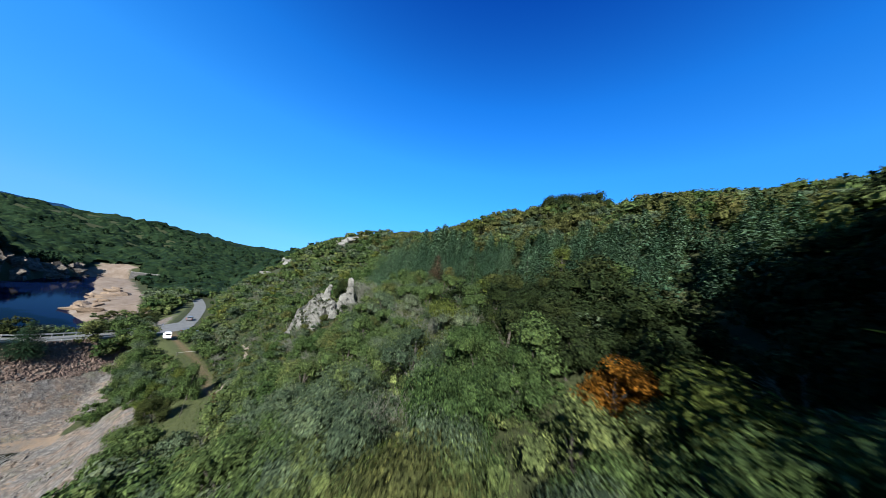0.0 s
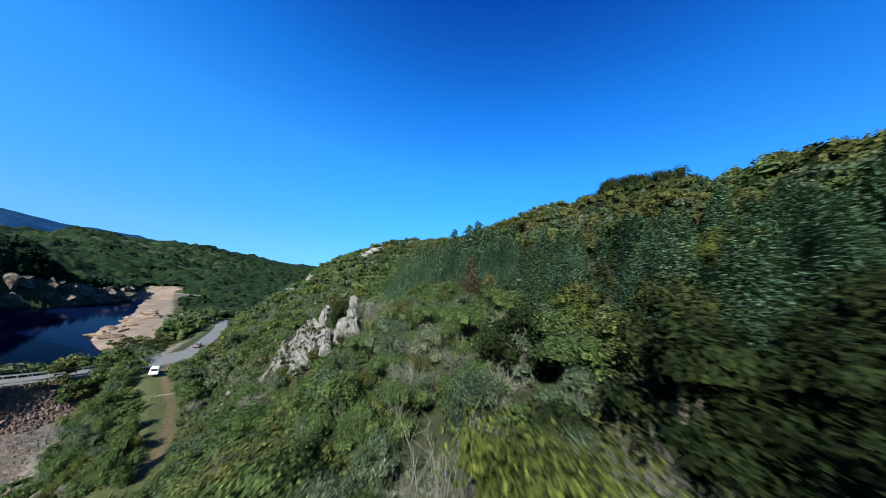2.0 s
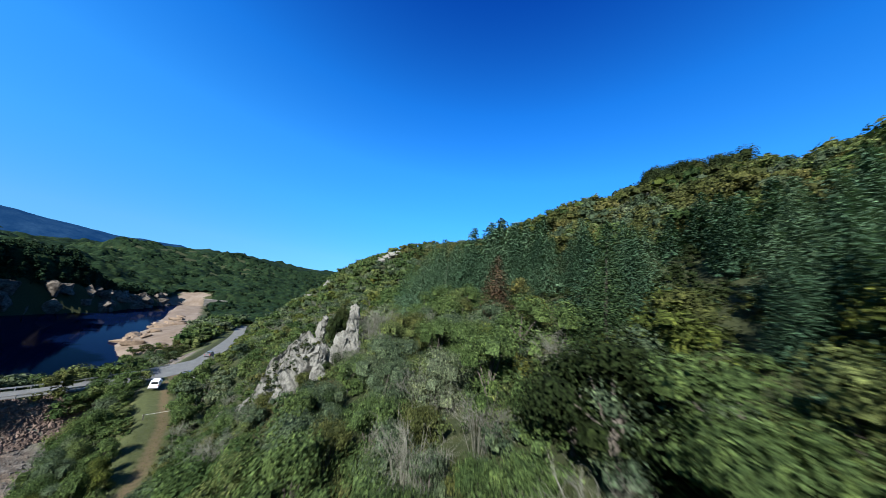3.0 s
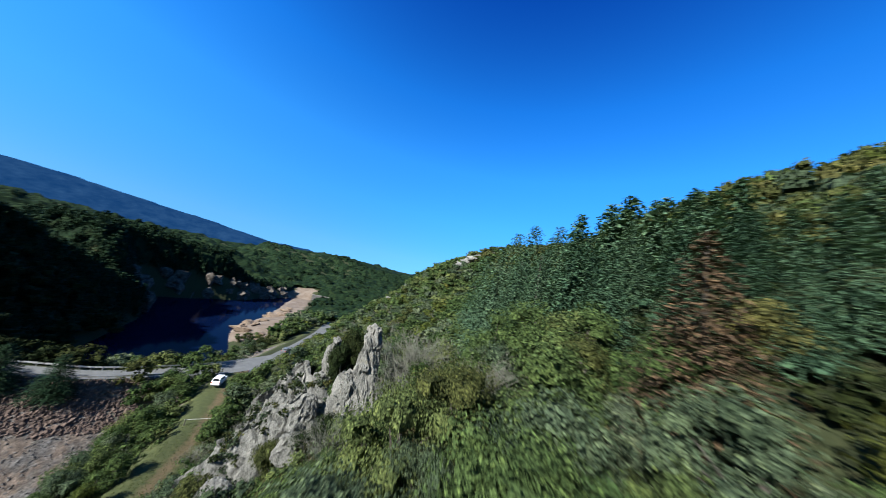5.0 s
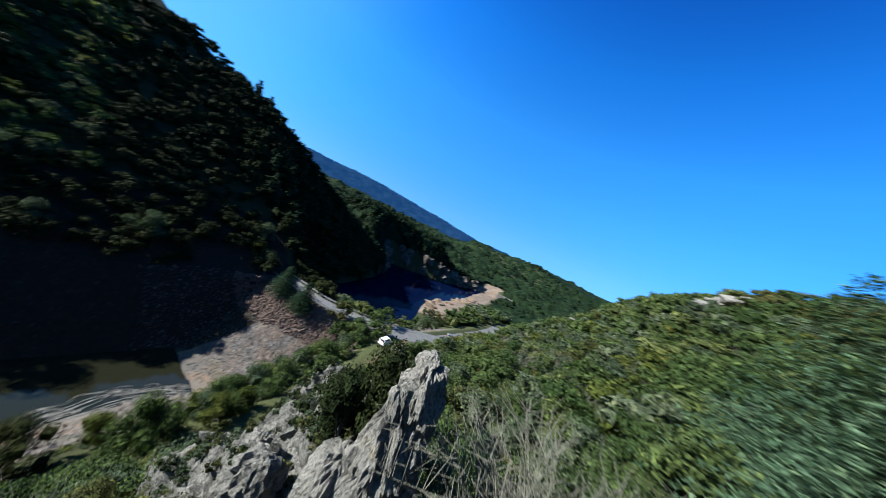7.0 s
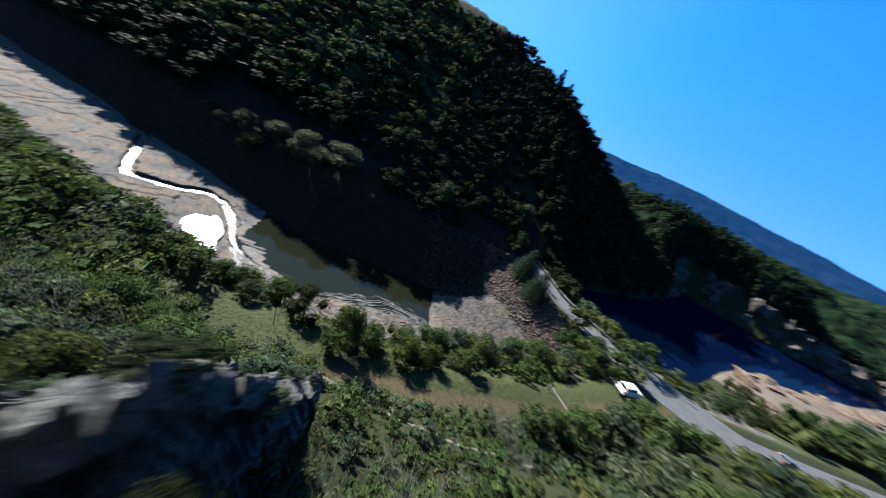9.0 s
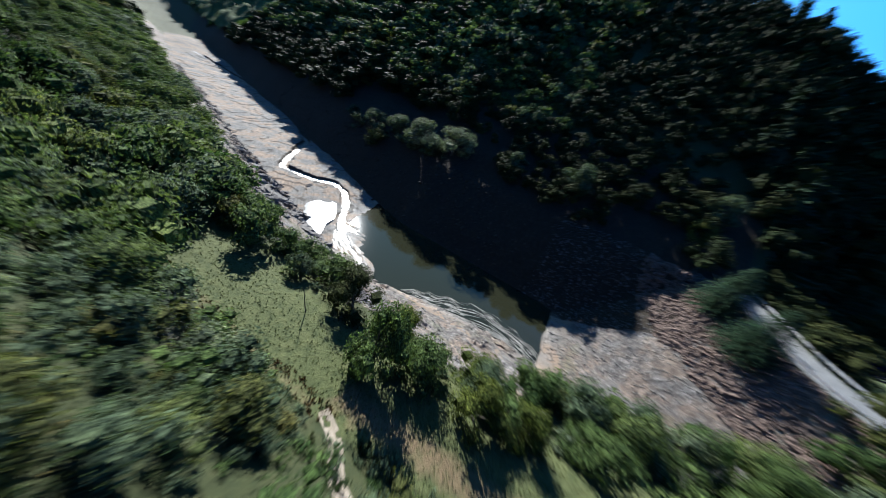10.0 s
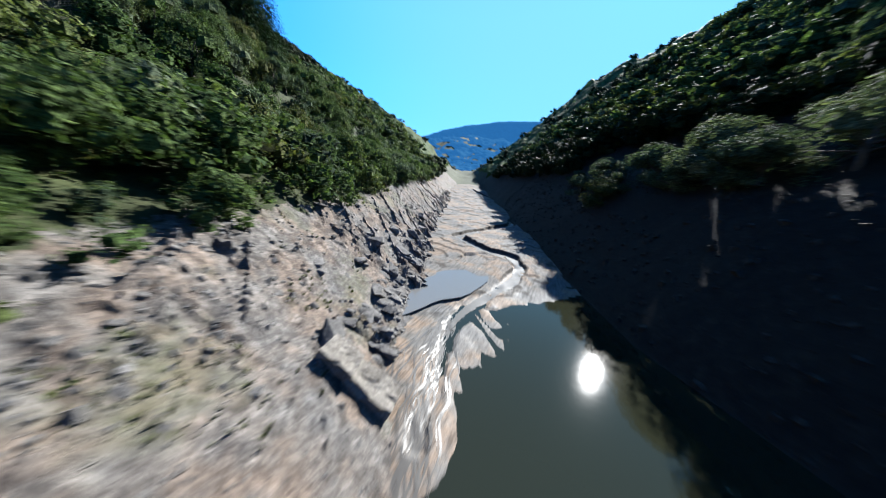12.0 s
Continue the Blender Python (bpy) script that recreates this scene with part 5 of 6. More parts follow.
for i, (s, v, a, b, c, turn) in enumerate(LEDGES):
    x, y = plan(s, v)
    boulder("ledge", (x, y, ground_at(x, y) + 0.15 * c), (a, b, c), 100 + i, STONE, "broken grey-brown bedrock ledge on the stony bank", None, turn + 125, 3, "ledges on the bank")
band = tagged(new("rock_ledges"), "dark broken bedrock ledges along the foot of the drained bank", "rock")
rngL = random.Random(17)
shapes = [hull_rock("ledge", (1.0, 0.55, 0.5), 700 + k, STONE, 14, 1) for k in range(8)]
for i in range(210):
    v = rngL.uniform(-28, 51) if i > 130 else rngL.uniform(28, 51)
    sp = rngL.uniform(-20.4, -16.6) if rngL.random() < 0.86 else rngL.uniform(-15, -9.5)
    x, y = plan(sp + 0.25 * min(0, v - 50), v)
    k = (rngL.uniform(0.25, 0.55) + 0.7 * rngL.random() ** 4) * (1.0 if sp < -16 else 0.55)
    ob = part("ledge", shapes[i % 8], band)
    ob.matrix_basis = lean(x, y, ground_at(x, y) + float(bank_relief(np.array([x]), np.array([y]))[0]), (-3.1 + rngL.uniform(-0.8, 0.8), -0.9 + rngL.uniform(-0.8, 0.8), -1.3 + rngL.uniform(-0.7, 0.7))) @ Matrix.Diagonal((k * 1.35, k * 1.25, k * rngL.uniform(0.55, 0.9), 1))
for c, half, along, seed, label in (((-45.0, 33.0, 13.0), (1.0, 0.85, 0.36), (-3.1, -0.9, -2.4), 5, "split tan slab leaning on the bank above the pool"),
                                    ((-46.6, 32.6, 11.55), (1.45, 1.0, 0.36), (-3.1, -0.6, -2.3), 9, "long tan slab of rock lying at the pool's edge")):
    ob = new("slab_boulder", slab_rock("slab_boulder", half, seed, TAN_STONE))
    ob.matrix_basis = lean(*c, along)
    tagged(ob, label, "rock")
boulder("slab_boulder", (-43.6, 32.2, 13.3), (1.2, 0.8, 0.7), 772, STONE, "blunt grey block above the slab at the pool's edge", (-2.0, 1.8, -0.6))
# rocks along the far ridge and the crest above the road
rngR = random.Random(3)
for i in range(64):
    x, y = -45 - 95 * rngR.random(), 190 + 60 * rngR.random()
    h = 0.7 + 1.7 * rngR.random() ** 2
    boulder("ridge_rock", (x, y, ground_at(x, y) + 0.8 + 0.35 * h), (h * 2.3, h * 1.6, h * 1.1), 200 + i, ROCK, "pale weathered rock on the ridge", None, rngR.uniform(0, 180), 3, "rocks on the ridge")
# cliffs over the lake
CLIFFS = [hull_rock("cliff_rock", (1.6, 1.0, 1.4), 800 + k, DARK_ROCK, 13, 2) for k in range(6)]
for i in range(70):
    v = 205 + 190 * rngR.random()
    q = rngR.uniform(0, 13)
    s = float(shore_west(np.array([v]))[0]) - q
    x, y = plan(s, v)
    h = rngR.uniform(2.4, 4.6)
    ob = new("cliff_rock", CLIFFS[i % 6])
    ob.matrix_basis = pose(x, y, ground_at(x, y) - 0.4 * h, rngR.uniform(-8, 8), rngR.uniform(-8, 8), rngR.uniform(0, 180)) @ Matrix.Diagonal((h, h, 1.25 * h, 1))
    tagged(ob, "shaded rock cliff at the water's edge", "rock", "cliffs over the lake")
# tan rocks of the peninsula and the drained shore
for i in range(20):
    v = rngR.uniform(188, 300)
    s = float(shore_east(np.array([v]))[0]) + rngR.uniform(0, 15)
    x, y = plan(s, v)
    h = rngR.uniform(1.0, 2.6)
    boulder("shore_rock", (x, y, ground_at(x, y) + 0.2 * h), (h * 2.4, h * 1.6, h * 0.8), 340 + i, TAN_ROCK, "tan bare rock on the drained lake shore", None, rngR.uniform(0, 180), 3, "rocks on the lake shore")


# ---- rubble ----
def stone_mesh(seed, mat):
    bm = bmesh.new()
    bmesh.ops.create_cube(bm, size=1.0)
    r = random.Random(seed)
    for v in bm.verts:
        v.co = Vector([c * r.uniform(0.65, 1.25) for c in v.co])
    bmesh.ops.bevel(bm, geom=list(bm.edges), offset=0.12, segments=1, affect="EDGES")
    me = bpy.data.meshes.new("stone")
    bm.to_mesh(me)
    bm.free()
    me.materials.append(mat)
    return me


def pebble(rng):
    v = np.array([(a, b, c) for a in (-0.5, 0.5) for b in (-0.5, 0.5) for c in (-0.5, 0.5)]) * rng.uniform(0.6, 1.3, (8, 3))
    return v, np.array([(0, 1, 3, 2), (4, 6, 7, 5), (0, 4, 5, 1), (2, 3, 7, 6), (0, 2, 6, 4), (1, 5, 7, 3)])


def rubble(name, places, sizes, mat_ids, mats, label, seed):
    rng = np.random.default_rng(seed)
    base = [pebble(rng) for _ in range(12)]
    vs, fs, ms = [], [], []
    for k, (p, sz, mi) in enumerate(zip(places, sizes, mat_ids)):
        v, f = base[k % 12]
        rot = np.array(Euler(rng.uniform(0, 6.28, 3)).to_matrix())
        vs.append((v * sz * rng.uniform(0.6, 1.2, 3)) @ rot.T + p)
        fs.append(f + 8 * k)
        ms.append(np.full(6, mi))
    ob = new(name, mesh_object(name, np.concatenate(vs), np.concatenate(fs), mats, np.concatenate(ms)))
    return tagged(ob, label, "stones", kind="stuff")


rngS = np.random.default_rng(21)


def strewn(n, s0, s1, v0, v1, test):
    s, v = rngS.uniform(s0, s1, n), rngS.uniform(v0, v1, n)
    x, y = plan(s, v)
    z = height(x, y)
    ok = test(s, v, z)
    return np.stack([x, y, z], 1)[ok]


def bank_test(s, v, z):
    sp = s - 0.25 * np.minimum(0, v - 50)
    return (sp > -20.2) & (sp < -8.5) & (fbm(s / 3, v / 5) + rngS.uniform(-0.35, 0.25, len(s)) > -0.05)


pts = strewn(64000, -45, -8, -30, 84, bank_test)
size = 0.05 + 0.26 * rngS.random(len(pts)) ** 5
pts[:, 2] += bank_relief(pts[:, 0], pts[:, 1])
rubble("bank_rubble", pts, size, np.zeros(len(pts), int), [STONE], "loose grey-brown stones covering the drained bank", 4)


def dam_test(s, v, z):
    d = road_line(s) - v
    return (d > 3.8) & (d < 34) & (z > POOL) & (z < 23.3) & (s > -58) & (s < -18)


pts = strewn(24000, -58, -18, 80, 124, dam_test)
s_, v_ = valley(pts[:, 0], pts[:, 1])
upper = (road_line(s_) - v_) < 14 + 2 * fbm(s_ / 3, v_ / 3)
size = np.where(upper, 0.2 + 0.32 * rngS.random(len(pts)), 0.06 + 0.24 * rngS.random(len(pts)) ** 3)
thin = upper | (rngS.random(len(pts)) < 0.55)
rubble("embankment_rubble", pts[thin], size[thin], np.where(upper[thin], 1, 0), [STONE, RED_STONE], "reddish and grey rubble on the embankment face", 5)
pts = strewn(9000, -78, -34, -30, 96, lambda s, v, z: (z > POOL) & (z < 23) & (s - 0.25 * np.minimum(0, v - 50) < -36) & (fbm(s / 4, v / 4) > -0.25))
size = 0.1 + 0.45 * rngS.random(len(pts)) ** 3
rubble("shaded_rubble", pts, size, np.zeros(len(pts), int), [SHADED_STONE], "stones on the shaded bare bank, shade put into their colour", 6)
# the larger stones, one by one
stones = tagged(new("stony_bank"), "loose angular stones lying on the drained bank", "stones")
kinds = [stone_mesh(k, STONE) for k in range(7)]
pts = strewn(700, -22, -9, 36, 74, bank_test)[:240]
for i, p in enumerate(pts):
    ob = part("stone", kinds[i % 7], stones)
    k = 0.14 + 0.3 * rngS.random() ** 3
    p = p + [0, 0, float(bank_relief(p[:1], p[1:2])[0])]
    ob.matrix_basis = Matrix.LocRotScale(p + [0, 0, 0.1 * k], Euler(rngS.uniform(0, 6.28, 3)), (k * 1.3, k, k * 0.7))
face = tagged(new("rubble_face"), "large reddish rubble blocks on the embankment", "stones")
kinds = [stone_mesh(20 + k, RED_STONE) for k in range(7)]
pts = strewn(900, -52, -20, 92, 122, lambda s, v, z: dam_test(s, v, z) & (road_line(s) - v < 14))[:260]
for i, p in enumerate(pts):
    ob = part("stone", kinds[i % 7], face)
    k = 0.4 + 0.35 * rngS.random()
    ob.matrix_basis = Matrix.LocRotScale(p + [0, 0, 0.1], Euler(rngS.uniform(0, 6.28, 3)), (k * 1.3, k, k * 0.7))

# ---- stream, puddle and scum ----
def strip(name, line, widths, mat, label, lift=0.05):
    verts, faces = [], []
    for i, p in enumerate(line):
        d = Vector(line[min(i + 1, len(line) - 1)]) - Vector(line[max(i - 1, 0)])
        d.normalize()
        w = widths(i / (len(line) - 1)) / 2
        for k in (-1, -0.33, 0.33, 1):
            x, y = p[0] - d.y * w * k, p[1] + d.x * w * k
            verts.append((x, y, max(ground_at(x, y), POOL - 0.01) + lift))
    for i in range(len(line) - 1):
        for k in range(3):
            a = 4 * i + k
            faces.append([a, a + 4, a + 5, a + 1])
    ob = new(name, mesh_object(name, verts, faces, [mat], smooth=True))
    return tagged(ob, label, "stream", kind="structure")


STREAM = smooth_line(BROOK[2:], 12)
FAN = smooth_line([(-50.6, 36.6)] + BROOK[:5], 10)


def brook_sheet(name, line, width, mat, label, lift):
    """Water in the bed: a ribbon with ragged edges that follows the silt."""
    rng = np.random.default_rng(len(line))
    verts, faces = [], []
    for i, p in enumerate(line):
        d = Vector(line[min(i + 1, len(line) - 1)]) - Vector(line[max(i - 1, 0)])
        d.normalize()
        w = width(i / (len(line) - 1), p) * rng.uniform(0.75, 1.25)
        z0 = float(mud_level(np.array([p[0]]), np.array([p[1]]))[0][0])
        for k in (-1, -0.33, 0.33, 1):
            q = (p[0] - d.y * w * k, p[1] + d.x * w * k)
            z1 = float(mud_level(np.array([q[0]]), np.array([q[1]]))[0][0])
            verts.append((*q, max(min(z1, z0 + 0.05), POOL - 0.02) + lift))
    for i in range(len(line) - 1):
        for k in range(3):
            a = 4 * i + k
            faces.append([a, a + 4, a + 5, a + 1])
    ob = new(name, mesh_object(name, verts, faces, [mat], smooth=True))
    return tagged(ob, label, "stream", kind="structure")


brook_sheet("stream", STREAM, lambda t, p: 0.8 * float(brook_width(valley(*p)[1])) * (0.1 + 0.9 * min(1.0, t / 0.1)), STREAM_WATER, "shallow glittering stream across the mud", 0.045)
def fan_threads(name, label, seed):
    """The stream frays into many fine threads that spread over its fan of silt."""
    rng = random.Random(seed)
    line = [Vector((x, y)) for x, y in FAN][::-1]
    verts, faces = [], []
    for k in range(90):
        a = rng.randrange(2, len(line) - 8)
        b = min(len(line) - 1, a + rng.randrange(7, 26))
        lane, wide = rng.choice((rng.gauss(0, 0.5), rng.uniform(-1.1, 2.4))), rng.uniform(0.02, 0.075)
        base = len(verts)
        for i in range(a, b + 1):
            d = (line[min(i + 1, len(line) - 1)] - line[max(i - 1, 0)]).normalized()
            open_out = min(1.0, max(0.06, (i - 6) / 22))
            side = Vector((d.y, -d.x))
            mid = line[i] + side * (lane * 1.25 * open_out + 0.16 * math.sin(0.9 * i + 2.3 * k))
            w = wide * math.sin(math.pi * (i - a + 0.3) / (b - a + 0.6)) * rng.uniform(0.6, 1.4)
            for q in (-1, 1):
                x, y = mid + side * w * q
                verts.append((x, y, max(float(mud_level(np.array([x]), np.array([y]))[0][0]), POOL - 0.03) + 0.014 + 0.0001 * k))
        for i in range(b - a):
            c = base + 2 * i
            faces.append([c, c + 2, c + 3, c + 1])
    ob = new(name, mesh_object(name, verts, faces, [STREAM_WATER]))
    return tagged(ob, label, "stream", kind="stuff")


fan_threads("stream_threads", "fine bright threads of water over the silt fan", 12)


def blotch(name, centre, rx, ry, turn, mat, label, z=None, seed=0, lift=0.05):
    verts, faces = [(*centre, 0)], []
    n = 40
    for i in range(n):
        a = 2 * math.pi * i / n
        k = 1 + 0.35 * noise.noise(Vector((math.cos(a) * 1.5, math.sin(a) * 1.5, seed)))
        u, w = rx * k * math.cos(a), ry * k * math.sin(a)
        c, s = math.cos(radians(turn)), math.sin(radians(turn))
        verts.append((centre[0] + c * u - s * w, centre[1] + s * u + c * w, 0))
    verts = [(x, y, (ground_at(x, y) if z is None else z) + lift) for x, y, _ in verts]
    faces = [[0, i + 1, (i + 1) % n + 1] for i in range(n)]
    ob = new(name, mesh_object(name, verts, faces, [mat]))
    return tagged(ob, label, "water", kind="structure")


blotch("puddle", (-42.6, 16.0), 8.4, 3.2, 78, PUDDLE_WATER, "shallow puddle lying on the grey mud", POOL + 0.49, 2, 0.01)
SCUM = speckled("grey_scum", [(0.35, (0.04, 0.04, 0.035)), (0.5, (0.085, 0.084, 0.076)), (0.65, (0.15, 0.148, 0.136))], 0.9, 0.7, 6, 0.2, 0.02)


def foam_strands(name, label, seed):
    """Foam drawn out by the wind into curling threads along the shore."""
    rng = random.Random(seed)
    verts, faces = [], []
    for k in range(260):
        t0 = rng.uniform(0.0, 0.95)
        t1 = min(1.0, t0 + rng.uniform(0.03, 0.2))
        lane = rng.random() ** 1.3
        wide = rng.uniform(0.015, 0.075) * (1.8 - lane) * (2.2 if rng.random() < 0.12 else 1.0)
        n = 14
        base = len(verts)
        for i in range(n + 1):
            t = t0 + (t1 - t0) * i / n
            s = -20.4 - 3.9 * min(1.0, 1.6 * t) - (0.1 + lane * 4.6) * math.sin(math.pi * (0.06 + 0.88 * t)) ** 0.8
            v = 63.5 + 23 * t
            swirl = noise.noise_vector(Vector((s / 1.9, v / 2.6, 3.0)))
            s, v = s + 1.1 * swirl.x + 0.25 * math.sin(k), v + 1.5 * swirl.y
            w = wide * math.sin(math.pi * (i + 0.15) / (n + 0.3)) * (0.6 + 0.8 * rng.random())
            for q in (-1, 1):
                x, y = plan(s + q * w, v)
                verts.append((x, y, POOL + 0.012 + 0.0002 * k))
        for i in range(n):
            a = base + 2 * i
            faces.append([a, a + 2, a + 3, a + 1])
    ob = new(name, mesh_object(name, verts, faces, [SCUM]))
    return tagged(ob, label, "foam", kind="stuff")


foam_strands("scum", "grey foam and scum drifted in swirls to the shore", 7)

# ---- grass ----
def tufts(name, pts, rng, mat, label, low, high):
    """Tufts of bent grass blades."""
    n, blades = len(pts), 5
    base = np.repeat(pts, blades, 0)
    a = rng.uniform(0, 6.283, n * blades)
    h = rng.uniform(low, high, n * blades)
    out = np.stack([np.cos(a), np.sin(a), np.zeros_like(a)], 1)
    side = np.stack([-np.sin(a), np.cos(a), np.zeros_like(a)], 1) * 0.035
    foot = base + out * 0.04
    mid = foot + out * (h * 0.18)[:, None] + np.array((0, 0, 1)) * (h * 0.6)[:, None]
    tip = foot + out * (h * 0.55)[:, None] + np.array((0, 0, 1)) * h[:, None]
    verts = np.stack([foot - side, foot + side, mid + side * 0.7, mid - side * 0.7, tip + side * 0.1, tip - side * 0.1], 1).reshape(-1, 3)
    o = 6 * np.arange(n * blades)
    faces = np.concatenate([np.stack([o, o + 1, o + 2, o + 3], 1), np.stack([o + 3, o + 2, o + 4, o + 5], 1)])
    ob = new(name, mesh_object(name, verts, faces, [mat]))
    return tagged(ob, label, "grass", kind="stuff")


rngG = np.random.default_rng(31)
GRASS = leafy("meadow_grass", (0.041, 0.055, 0.018), (0.053, 0.068, 0.022), (0.074, 0.080, 0.029), 0.12, 0.6)
BRACKEN = leafy("dead_bracken", (0.041, 0.025, 0.010), (0.055, 0.034, 0.014), (0.071, 0.048, 0.020), 0.12)
DRY_GRASS = leafy("dry_grass", (0.066, 0.061, 0.029), (0.084, 0.076, 0.039), (0.111, 0.095, 0.049), 0.2)
pts = strewn(9000, -12, 4, 48, 104, lambda s, v, z: np.abs(s - np.interp(v, [70, 85, 100], [0, -1.5, -5]) + 1.4) + 2.2 * fbm(s / 4, v / 4) < 4.4)
tufts("meadow_grass", pts, rngG, GRASS, "rough green and straw-coloured meadow grass", 0.03, 0.07)
pts = strewn(1800, 0.4, 4.2, 47, 74, lambda s, v, z: np.abs(s - 2.0 - 1.2 * fbm(s / 9, v / 7)) < 0.6)
tufts("dead_bracken", pts, rngG, BRACKEN, "reddish-brown dead bracken along the meadow's upper edge", 0.08, 0.26)
pts = strewn(4500, 8, 32, 58, 86, lambda s, v, z: (z > 30) & (fbm(s / 4 + 9, v / 4) > -0.1))
extra = np.stack([rngG.normal(-19.2, 2.0, 2600), rngG.normal(68.4, 2.1, 2600)])
pts = np.concatenate([pts, np.stack([*extra, height(*extra)], 1)])
tufts("dry_grass", pts, rngG, DRY_GRASS, "dry straw-coloured grass among the rocks", 0.15, 0.4)
pts = strewn(5000, -17, -8, 0, 78, lambda s, v, z: (fbm(s / 2.5 + 4, v / 4) > 0.22))
tufts("bank_grass", pts, rngG, GRASS, "thin green grass on the stony bank", 0.08, 0.25)

